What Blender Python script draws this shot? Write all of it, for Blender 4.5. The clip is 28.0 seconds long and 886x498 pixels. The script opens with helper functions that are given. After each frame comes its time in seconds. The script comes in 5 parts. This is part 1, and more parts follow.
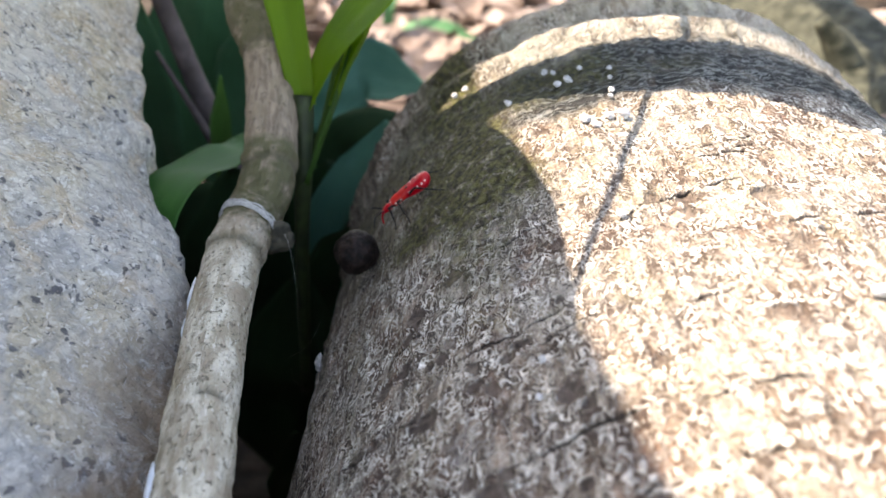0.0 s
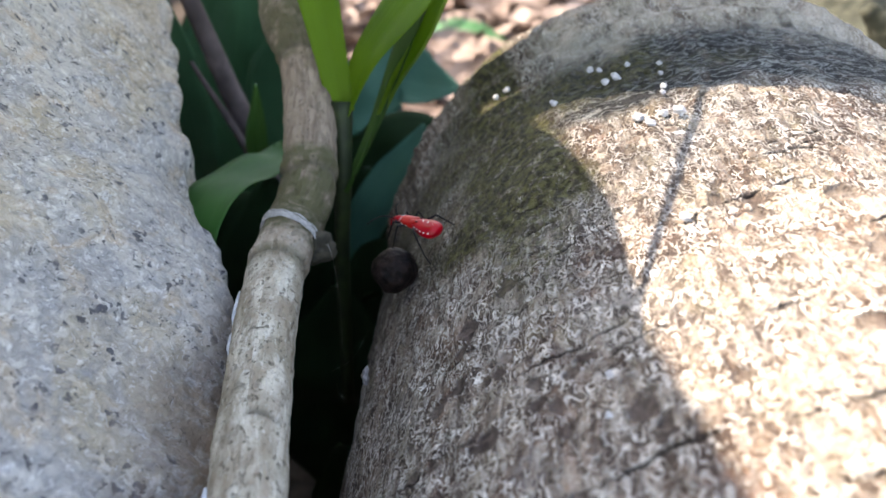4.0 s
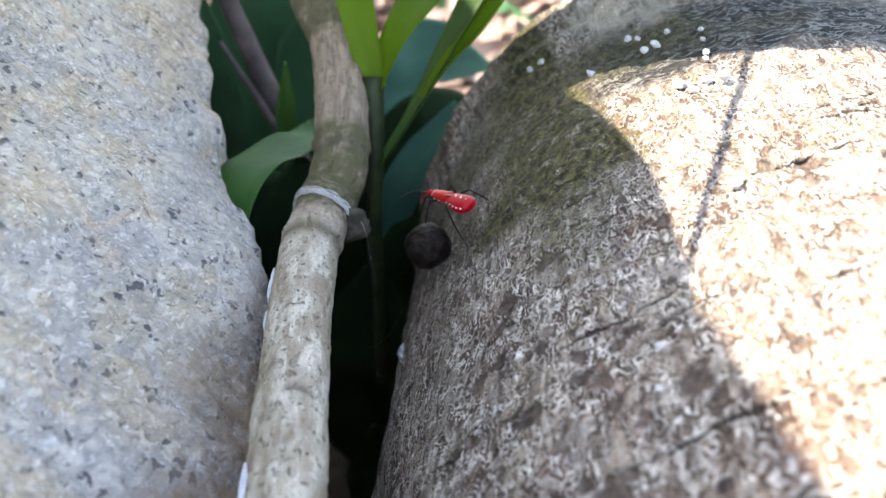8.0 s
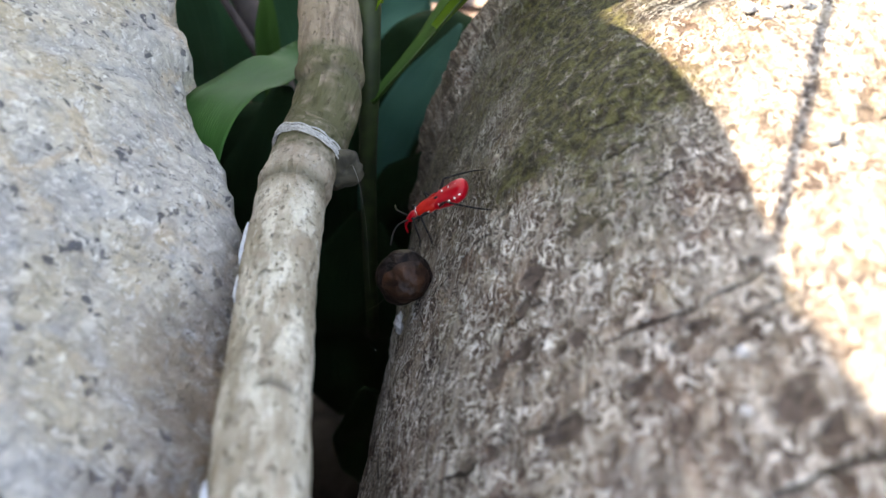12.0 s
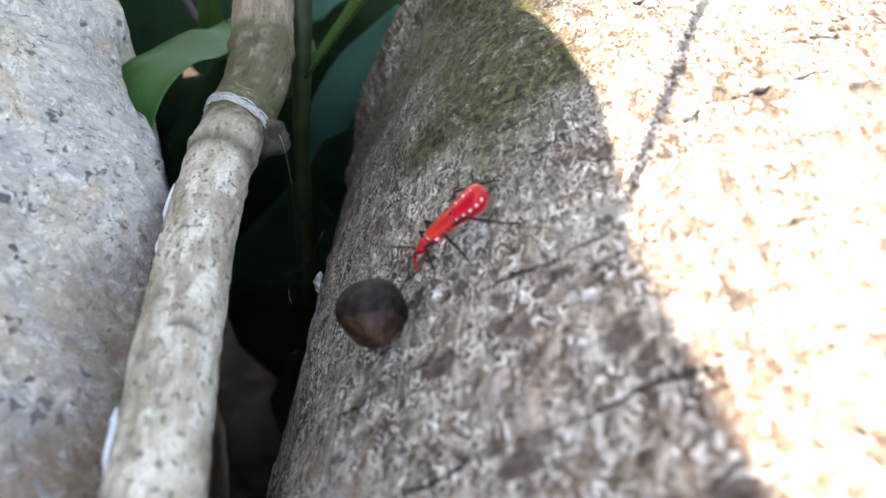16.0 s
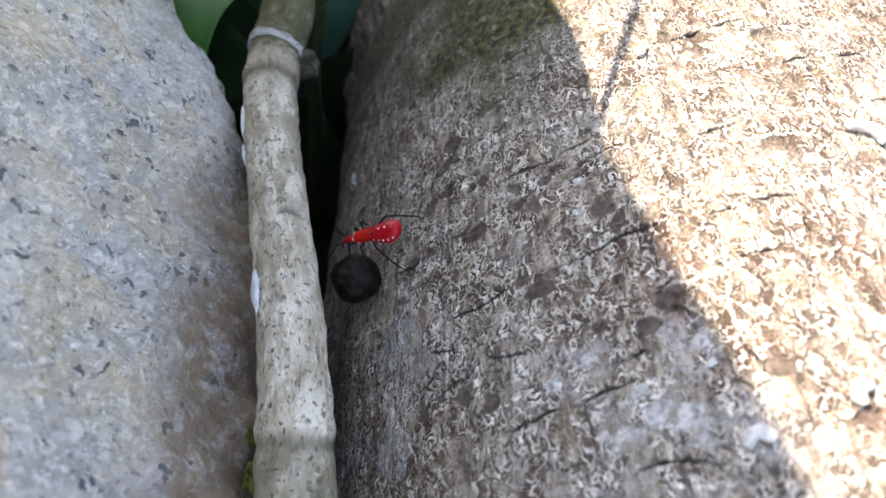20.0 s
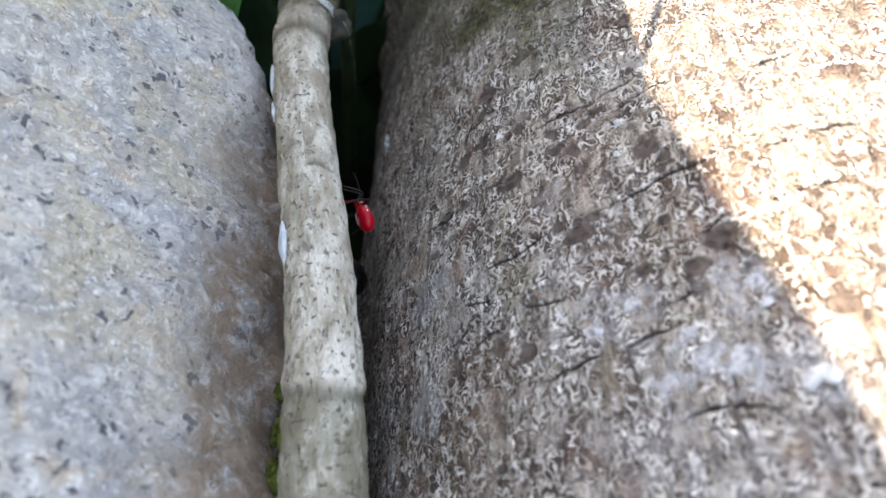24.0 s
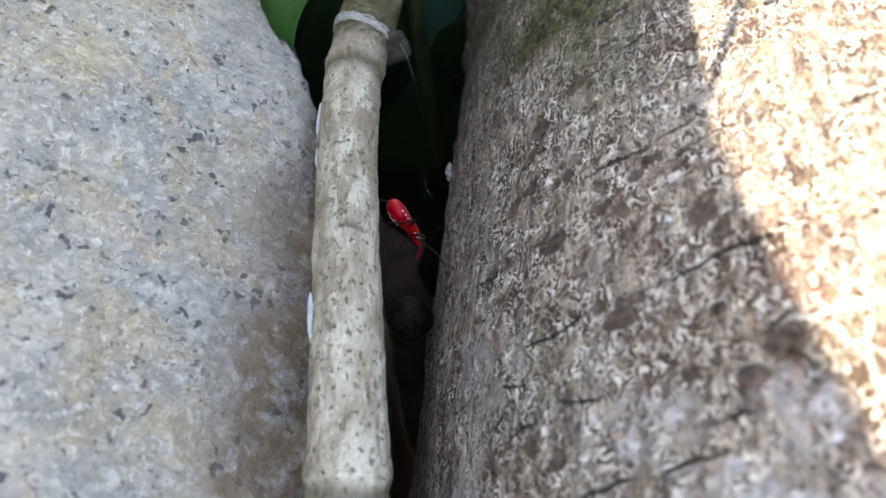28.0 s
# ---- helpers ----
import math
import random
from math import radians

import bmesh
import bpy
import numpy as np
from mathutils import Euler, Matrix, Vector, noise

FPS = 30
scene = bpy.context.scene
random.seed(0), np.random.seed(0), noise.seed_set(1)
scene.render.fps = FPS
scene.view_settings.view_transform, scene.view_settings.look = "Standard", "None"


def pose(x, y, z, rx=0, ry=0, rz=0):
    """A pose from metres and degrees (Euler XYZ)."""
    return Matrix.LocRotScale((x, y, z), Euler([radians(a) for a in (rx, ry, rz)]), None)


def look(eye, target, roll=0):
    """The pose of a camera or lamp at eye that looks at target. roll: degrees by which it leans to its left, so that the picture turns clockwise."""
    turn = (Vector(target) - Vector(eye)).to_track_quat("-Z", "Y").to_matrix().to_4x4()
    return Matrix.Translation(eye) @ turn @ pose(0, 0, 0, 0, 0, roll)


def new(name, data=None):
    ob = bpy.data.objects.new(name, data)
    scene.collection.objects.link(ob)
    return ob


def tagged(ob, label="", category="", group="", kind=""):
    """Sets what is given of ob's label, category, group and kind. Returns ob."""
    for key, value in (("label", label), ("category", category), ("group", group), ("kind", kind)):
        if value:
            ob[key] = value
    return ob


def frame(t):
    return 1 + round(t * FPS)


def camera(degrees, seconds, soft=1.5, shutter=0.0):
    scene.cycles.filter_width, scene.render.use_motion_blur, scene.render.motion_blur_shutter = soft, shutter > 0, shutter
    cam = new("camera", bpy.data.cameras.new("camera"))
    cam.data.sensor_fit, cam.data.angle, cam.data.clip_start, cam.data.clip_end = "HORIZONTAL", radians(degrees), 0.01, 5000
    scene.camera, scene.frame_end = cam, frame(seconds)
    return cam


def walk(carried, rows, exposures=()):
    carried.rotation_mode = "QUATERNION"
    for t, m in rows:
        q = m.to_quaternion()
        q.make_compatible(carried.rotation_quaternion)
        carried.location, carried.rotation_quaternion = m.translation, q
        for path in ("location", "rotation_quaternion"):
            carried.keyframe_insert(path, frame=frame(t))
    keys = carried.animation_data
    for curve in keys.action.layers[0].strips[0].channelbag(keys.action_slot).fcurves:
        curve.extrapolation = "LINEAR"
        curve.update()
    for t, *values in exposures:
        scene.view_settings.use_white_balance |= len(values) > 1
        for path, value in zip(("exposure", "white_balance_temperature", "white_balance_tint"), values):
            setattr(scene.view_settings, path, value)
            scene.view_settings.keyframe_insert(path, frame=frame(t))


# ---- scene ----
# A red bug hauls a seed over a fallen palm trunk beside a granite boulder. Lengths in metres.
cam = camera(62.8, 28.0)
cam.data.dof.use_dof = True
cam.data.dof.focus_distance = 0.122
cam.data.dof.aperture_fstop = 18.0
# seconds; eye in millimetres; yaw, pitch and roll in degrees
PATH = [
    (0, -0.79, -0.12, 181.23, -0.47, -35.43, 0.68),
    (0.5, -1.82, 1.75, 180.85, 0.30, -35.26, -0.15),
    (1, -1.09, 1.77, 181.16, 0.57, -35.09, -0.24),
    (1.5, -2.21, 2.71, 182.85, 0.39, -34.98, 0.34),
    (2, -3.10, 3.53, 182.59, 0.74, -34.98, -0.29),
    (2.5, -4.12, 3.55, 181.98, 0.95, -34.85, -0.60),
    (3, -3.80, 3.79, 180.01, 1.44, -35.27, -1.23),
    (3.5, -4.11, 4.55, 179.61, 2.12, -35.27, -2.10),
    (5.5, -5.07, 3.69, 179.80, 2.56, -35.73, -2.20),
    (6, -5.16, 4.19, 178.17, 4.20, -35.78, -3.72),
    (6.5, -5.88, 4.90, 176.99, 4.53, -36.01, -3.76),
    (7, -5.30, 5.13, 176.00, 4.55, -36.26, -4.18),
    (7.5, -5.29, 5.35, 176.68, 4.82, -36.54, -4.80),
    (8, -6.43, 5.37, 176.70, 4.89, -36.37, -4.32),
    (8.5, -5.85, 6.16, 175.79, 4.67, -36.14, -4.33),
    (9, -5.45, 8.23, 174.37, 3.89, -36.41, -4.05),
    (9.5, -7.51, 14.44, 172.01, 4.05, -38.00, -4.10),
    (10, -8.23, 19.15, 169.49, 3.31, -39.05, -3.13),
    (10.5, -9.18, 21.12, 169.04, 3.16, -40.16, -2.75),
    (11, -10.64, 23.29, 168.58, 3.97, -40.79, -3.04),
    (11.5, -9.58, 24.37, 167.15, 4.04, -41.28, -2.73),
    (12, -10.78, 24.51, 166.88, 4.12, -41.84, -2.65),
    (12.5, -11.05, 24.56, 165.75, 4.07, -42.48, -2.57),
    (14.5, -11.02, 24.03, 162.67, 3.81, -43.72, -2.05),
    (15, -9.96, 22.56, 162.74, 3.29, -43.53, -1.96),
    (15.5, -5.29, 19.84, 164.75, 2.00, -43.27, -1.19),
    (16, -1.77, 15.59, 170.40, 0.57, -43.02, 0.80),
    (16.5, 0.61, 10.61, 179.94, -3.20, -44.06, 4.23),
    (17, -0.55, 0.16, 191.93, -3.96, -45.56, 2.57),
    (17.5, -6.68, -9.85, 194.61, -3.41, -48.52, 1.94),
    (18, -16.00, -4.85, 202.25, -7.24, -48.96, 4.46),
    (18.5, -16.03, -7.04, 201.30, -9.10, -50.06, 6.15),
    (19, -16.31, -8.49, 199.09, -8.36, -50.28, 5.55),
    (19.5, -17.17, -9.82, 197.15, -8.13, -50.07, 5.54),
    (20, -17.80, -10.86, 195.91, -7.46, -50.58, 4.95),
    (20.5, -17.92, -10.93, 194.77, -6.54, -50.71, 4.53),
    (21, -18.22, -9.91, 194.46, -5.88, -50.62, 4.01),
    (21.5, -17.86, -11.21, 193.42, -5.81, -50.50, 3.96),
    (23.5, -15.31, -13.87, 187.32, -3.70, -50.64, 1.36),
    (24, -15.90, -13.57, 186.93, -1.95, -50.82, 0.06),
    (24.5, -14.08, -12.92, 184.24, 0.04, -51.22, -1.68),
    (25, -13.53, -6.32, 182.46, 5.42, -52.16, -6.58),
    (25.5, -4.81, -0.38, 189.46, 8.42, -52.01, -9.98),
    (26, 6.79, 5.20, 195.22, 11.64, -51.53, -13.60),
    (26.5, 9.69, 3.93, 191.00, 15.17, -51.44, -15.98),
    (27, 8.98, 6.02, 192.20, 17.17, -51.21, -17.49),
    (27.5, 2.12, 6.06, 189.60, 17.18, -52.43, -16.73),
    (28, 1.54, 7.06, 187.49, 18.32, -52.81, -17.82),
]
# seconds, stops, white balance
EXPOSURES = [(t, stops + 0.60, kelvin + 330, 17) for t, stops, kelvin in (
    (0.0, 1.82, 8400), (0.5, 1.7, 7950), (1.0, 1.5, 7950), (2.0, 1.62, 8050), (3.5, 1.75, 8050), (6.0, 2.05, 8050), (7.0, 2.1, 8050), (8.0, 2.15, 8050), (9.0, 2.25, 8050), (10.0, 2.3, 8200), (12.0, 2.3, 9100), (15.0, 2.25, 8800), (16.0, 2.4, 8500), (16.6, 2.15, 8300), (17.0, 1.8, 8200), (18.0, 1.56, 8050), (19.0, 1.68, 8150), (20.0, 1.84, 8200), (21.0, 1.54, 8200), (21.5, 2.05, 8100), (23.5, 2.1, 8300), (24.0, 2.1, 8400), (25.0, 2.13, 8400), (26.0, 2.0, 8200), (27.0, 1.49, 8250), (28.0, 1.98, 8900))]
walk(cam, [(t, pose(x / 1000, y / 1000, z / 1000, 90 + pitch, 0, yaw) @ pose(0, 0, 0, 0, 0, roll)) for t, x, y, z, yaw, pitch, roll in PATH], EXPOSURES)

# ---- light ----
SUN = Vector((-0.55, 0.25, 0.797)).normalized()
world = bpy.data.worlds.new("sky")
scene.world = world
world.use_nodes = True
sky = world.node_tree.nodes.new("ShaderNodeTexSky")
sky.sky_type, sky.sun_disc = "NISHITA", False
sky.sun_elevation, sky.sun_rotation = math.asin(SUN.z), math.atan2(SUN.x, SUN.y)
back = world.node_tree.nodes["Background"]
back.inputs["Strength"].default_value = 0.15
world.node_tree.links.new(sky.outputs[0], back.inputs["Color"])
sun = new("sun", bpy.data.lights.new("sun", "SUN"))
sun.data.energy, sun.data.angle, sun.data.color = 3.05, radians(0.5), (1.0, 0.992, 0.975)
sun.matrix_world = look(SUN * 3, (0, 0, 0))


# ---- materials ----
class Shader:
    """A node material with short names for the nodes that the surfaces here need."""

    def __init__(self, name, rough=0.7, spec=0.4):
        self.mat = bpy.data.materials.new(name)
        self.mat.use_nodes = True
        self.tree = self.mat.node_tree
        self.bsdf = self.tree.nodes["Principled BSDF"]
        self.bsdf.inputs["Roughness"].default_value = rough
        self.bsdf.inputs["Specular IOR Level"].default_value = spec

    def node(self, kind, **values):
        n = self.tree.nodes.new("ShaderNode" + kind)
        for key, value in values.items():
            if key == "ins":
                for k, v in value.items():
                    self.put(v, n.inputs[k])
            elif key == "op":
                n.operation = value
            elif key == "feature":
                n.feature = value
        return n

    def put(self, value, socket):
        if isinstance(value, bpy.types.NodeSocket):
            self.tree.links.new(value, socket)
        elif isinstance(value, tuple) and len(value) == 3 and socket.type == "RGBA":
            socket.default_value = (*value, 1)
        else:
            socket.default_value = value

    def uv(self):
        return self.node("UVMap").outputs[0]

    def place(self):
        return self.node("TexCoord").outputs["Object"]

    def scaled(self, vector, s):
        return self.node("VectorMath", op="MULTIPLY", ins={0: vector, 1: s}).outputs[0]

    def noise(self, vector, scale, detail=3.0, distort=0.0, rough=0.5):
        return self.node("TexNoise", ins={"Vector": vector, "Scale": scale, "Detail": detail, "Distortion": distort, "Roughness": rough}).outputs["Fac"]

    def cells(self, vector, scale, feature="F1", out="Distance"):
        return self.node("TexVoronoi", feature=feature, ins={"Vector": vector, "Scale": scale}).outputs[out]

    def math(self, op, a, b=0.0, c=0.0):
        n = self.node("Math", op=op, ins={0: a, 1: b})
        if op == "MULTIPLY_ADD":
            self.put(c, n.inputs[2])
        return n.outputs[0]

    def ramp(self, value, low, high, a=0.0, b=1.0):
        n = self.node("MapRange", ins={"Value": value, "From Min": low, "From Max": high, "To Min": a, "To Max": b})
        n.interpolation_type = "SMOOTHSTEP"
        return n.outputs[0]

    def lines(self, value, width):
        """Thin winding lines where a noise crosses its middle."""
        away = self.math("ABSOLUTE", self.math("SUBTRACT", value, 0.5))
        return self.ramp(away, 0.0, width, 1.0, 0.0)

    def attribute(self, name):
        n = self.node("Attribute")
        n.attribute_name = name
        return n.outputs["Fac"]

    def mix(self, factor, a, b):
        n = self.tree.nodes.new("ShaderNodeMix")
        n.data_type = "RGBA"
        self.put(factor, n.inputs[0])
        self.put(a, n.inputs[6])
        self.put(b, n.inputs[7])
        return n.outputs[2]

    def bump(self, height, depth, strength=1.0):
        n = self.node("Bump", ins={"Height": height, "Distance": depth, "Strength": strength})
        self.put(n.outputs[0], self.bsdf.inputs["Normal"])

    def colour(self, value):
        self.put(value, self.bsdf.inputs["Base Color"])

    def rough(self, value):
        self.put(value, self.bsdf.inputs["Roughness"])


def bark_material():
    s = Shader("weathered_palm_bark", 0.85, 0.25)
    uv = s.uv()
    pit, lichen = s.attribute("pit"), s.attribute("lichen")
    # winding pale ridges with dark channels between them, packed close
    field = s.noise(s.scaled(uv, (760, 520, 1)), 1.0, 1.2, 0.9, 0.45)
    fine = s.noise(s.scaled(uv, (1700, 1400, 1)), 1.0, 2.0, 0.6, 0.6)
    weave = s.math("SINE", s.math("MULTIPLY_ADD", field, 20.0, s.math("MULTIPLY", fine, 7.0)))
    patch = s.noise(uv, 105, 4.0, 0.5, 0.62)
    broad = s.noise(uv, 34, 4.0, 0.4, 0.6)
    grain = s.noise(uv, 1900, 3.0, 0.3, 0.6)
    bare = s.math("MAXIMUM", pit, s.ramp(s.noise(s.scaled(uv, (230, 150, 1)), 1.0, 4.0, 0.8, 0.65), 0.52, 0.62, 0.0, 0.75))
    relief = s.math("SUBTRACT", 1.0, bare)
    breaks = s.math("MULTIPLY", s.ramp(s.noise(uv, 520, 4.0, 0.5, 0.6), 0.30, 0.50, 0.20, 1.0), relief)
    ridge = s.math("MULTIPLY", s.ramp(weave, 0.12, 0.80), breaks)
    channel = s.math("MULTIPLY", s.ramp(weave, -0.25, -0.9), s.math("MULTIPLY", relief, s.ramp(s.noise(uv, 260, 3.0), 0.34, 0.52, 0.3, 1.0)))
    colour = s.mix(s.ramp(patch, 0.36, 0.64), (0.143, 0.096, 0.070), (0.46, 0.385, 0.305))
    colour = s.mix(s.ramp(broad, 0.47, 0.62, 0.0, 0.55), colour, (0.31, 0.295, 0.27))
    colour = s.mix(s.ramp(broad, 0.50, 0.36, 0.0, 0.50), colour, (0.21, 0.140, 0.095))
    hue = s.noise(s.scaled(uv, (120, 70, 1)), 1.0, 4.0, 0.8, 0.6)
    colour = s.mix(s.ramp(hue, 0.53, 0.66, 0.0, 0.55), colour, (0.27, 0.155, 0.105))
    colour = s.mix(s.ramp(hue, 0.46, 0.34, 0.0, 0.50), colour, (0.33, 0.275, 0.17))
    pale = s.mix(s.ramp(s.noise(uv, 330, 3.0), 0.30, 0.70), (0.37, 0.325, 0.27), (0.88, 0.84, 0.765))
    colour = s.mix(s.math("MULTIPLY", ridge, 0.92), colour, pale)
    # shadow of the relief is put into the channels' dark colour
    colour = s.mix(s.math("MULTIPLY", channel, 0.85), colour, (0.045, 0.033, 0.028))
    colour = s.mix(s.ramp(grain, 0.54, 0.68, 0.0, 0.50), colour, (0.06, 0.045, 0.038))
    streak = s.noise(s.scaled(uv, (620, 105, 1)), 1.0, 4.0, 0.7, 0.6)
    colour = s.mix(s.ramp(streak, 0.51, 0.64, 0.0, 0.55), colour, (0.075, 0.053, 0.043))
    colour = s.mix(s.ramp(streak, 0.47, 0.34, 0.0, 0.22), colour, (0.74, 0.69, 0.61))
    floor = s.mix(s.ramp(s.noise(uv, 700, 4.0, 0.4), 0.3, 0.7), (0.034, 0.025, 0.021), (0.125, 0.096, 0.080))
    colour = s.mix(s.math("MULTIPLY", pit, 0.92), colour, floor)
    crust = s.math("MULTIPLY", lichen, s.ramp(s.noise(uv, 430, 5.0, 0.6, 0.68), 0.40, 0.60, 0.08, 0.85))
    colour = s.mix(crust, colour, s.mix(s.noise(uv, 170, 3.0), (0.34, 0.335, 0.335), (0.62, 0.62, 0.615)))
    # strands that run round the trunk on its far, greyer stretch
    strand = s.math("SINE", s.math("MULTIPLY", s.noise(s.scaled(uv, (150, 430, 1)), 1.0, 3.0, 0.9, 0.6), 30.0))
    # grey strands; the leaf's shade band is put into their near-black ground
    far = s.mix(s.ramp(strand, 0.30, 0.95), s.mix(patch, (0.008, 0.009, 0.009), (0.040, 0.042, 0.043)), s.mix(broad, (0.10, 0.107, 0.102), (0.36, 0.38, 0.365)))
    colour = s.mix(s.math("MULTIPLY", s.attribute("ash_shade"), s.ramp(s.noise(uv, 150, 4.0, 0.6), 0.30, 0.52, 0.60, 0.97)), colour, far)
    moss = s.math("MULTIPLY", s.attribute("moss"), s.ramp(s.noise(uv, 330, 4.0, 0.6, 0.6), 0.22, 0.48))
    colour = s.mix(s.math("MULTIPLY", moss, 0.95), colour, s.mix(s.ramp(s.noise(uv, 600, 3.0, 0.4), 0.35, 0.68), (0.024, 0.021, 0.007), (0.112, 0.110, 0.036)))
    # far end painted paler to stand in for full sun on it
    colour = s.mix(s.math("MULTIPLY", s.attribute("sunlit_pale"), s.ramp(s.noise(uv, 180, 4.0, 0.6, 0.6), 0.34, 0.58, 0.05, 0.52)), colour, s.mix(s.noise(uv, 400, 3.0), (0.56, 0.49, 0.38), (0.82, 0.78, 0.70)))
    # damp streaks, with the cleft's shade on the flank painted in too
    damp_shade = s.math("MULTIPLY", s.attribute("damp_shade"), s.ramp(s.noise(s.scaled(uv, (420, 120, 1)), 1.0, 4.0, 0.6, 0.6), 0.30, 0.62, 0.25, 0.88))
    colour = s.mix(damp_shade, colour, s.mix(s.noise(uv, 120, 2.0), (0.045, 0.036, 0.026), (0.095, 0.078, 0.058)))
    colour = s.mix(s.attribute("groove"), colour, (0.024, 0.018, 0.015))
    s.colour(colour)
    height = s.math("ADD", s.math("MULTIPLY", ridge, 0.55), s.math("MULTIPLY", patch, 0.7))
    height = s.math("SUBTRACT", height, s.math("MULTIPLY", channel, 0.40))
    height = s.math("SUBTRACT", height, s.math("MULTIPLY", grain, 0.22))
    height = s.math("ADD", height, s.math("MULTIPLY", s.math("MULTIPLY", strand, s.attribute("ash_shade")), 0.25))
    s.bump(s.math("SUBTRACT", height, s.math("MULTIPLY", s.attribute("groove"), 0.5)), 0.0013)
    return s.mat


def granite_material():
    s = Shader("weathered_granite", 0.72, 0.35)
    p = s.place()
    wander = s.scaled(s.node("TexNoise", ins={"Vector": p, "Scale": 480.0, "Detail": 4.0}).outputs["Color"], (0.0045, 0.0045, 0.0045))
    q = s.node("VectorMath", op="ADD", ins={0: p, 1: wander}).outputs[0]
    grey = s.ramp(s.noise(p, 520, 6.0, 0.6, 0.72), 0.32, 0.68)
    cloud = s.noise(p, 62, 5.0, 0.7, 0.62)
    tint = s.noise(p, 110, 4.0, 0.9, 0.6)
    colour = s.mix(s.ramp(cloud, 0.38, 0.62), (0.405, 0.385, 0.365), (0.555, 0.515, 0.46))
    colour = s.mix(s.ramp(tint, 0.50, 0.66, 0.0, 0.75), colour, (0.55, 0.43, 0.31))
    colour = s.mix(s.ramp(s.noise(p, 36, 5.0, 0.8, 0.65), 0.48, 0.64, 0.0, 0.7), colour, (0.50, 0.41, 0.28))
    colour = s.mix(s.ramp(tint, 0.44, 0.30, 0.0, 0.6), colour, (0.365, 0.37, 0.385))
    colour = s.mix(s.ramp(grey, 0.52, 0.95, 0.0, 0.32), colour, (0.80, 0.76, 0.70))
    colour = s.mix(s.ramp(grey, 0.48, 0.05, 0.0, 0.45), colour, (0.22, 0.215, 0.215))
    # scattered grains get their sparkle painted in near-white as well as gloss
    glint = s.node("SeparateColor", ins={0: s.cells(q, 1500, out="Color")}).outputs[1]
    colour = s.mix(s.ramp(glint, 0.86, 0.97, 0.0, 0.40), colour, (0.88, 0.86, 0.83))
    # dark mica in loose clusters, ragged and of many sizes
    ragged = s.math("ADD", s.cells(q, 330), s.math("MULTIPLY", s.noise(p, 1200, 3.0), 0.35))
    cluster = s.ramp(s.noise(p, 120, 3.0, 0.8), 0.46, 0.58)
    speck = s.math("MULTIPLY", s.ramp(ragged, 0.47, 0.37), cluster)
    tiny = s.math("MULTIPLY", s.ramp(s.noise(q, 1000, 2.0, 0.3, 0.55), 0.60, 0.67), s.ramp(s.noise(p, 160, 2.0), 0.40, 0.60, 0.25, 1.0))
    dark = s.math("MAXIMUM", s.math("MULTIPLY", speck, 0.85), s.math("MULTIPLY", tiny, 0.75))
    colour = s.mix(dark, colour, s.mix(s.noise(p, 300, 1.0), (0.035, 0.038, 0.05), (0.10, 0.10, 0.12)))
    colour = s.mix(s.math("MULTIPLY", s.attribute("stain"), s.ramp(s.noise(p, 260, 5.0, 0.6, 0.65), 0.30, 0.55)), colour, s.mix(s.noise(p, 130, 3.0), (0.17, 0.098, 0.058), (0.37, 0.28, 0.19)))
    s.colour(colour)
    s.rough(s.ramp(glint, 0.86, 0.97, 0.75, 0.35))
    height = s.math("ADD", s.math("MULTIPLY", s.noise(p, 300, 5.0, 0.3, 0.6), 1.3), s.math("MULTIPLY", grey, 0.30))
    s.bump(s.math("SUBTRACT", height, s.math("MULTIPLY", dark, 0.3)), 0.0010)
    return s.mat


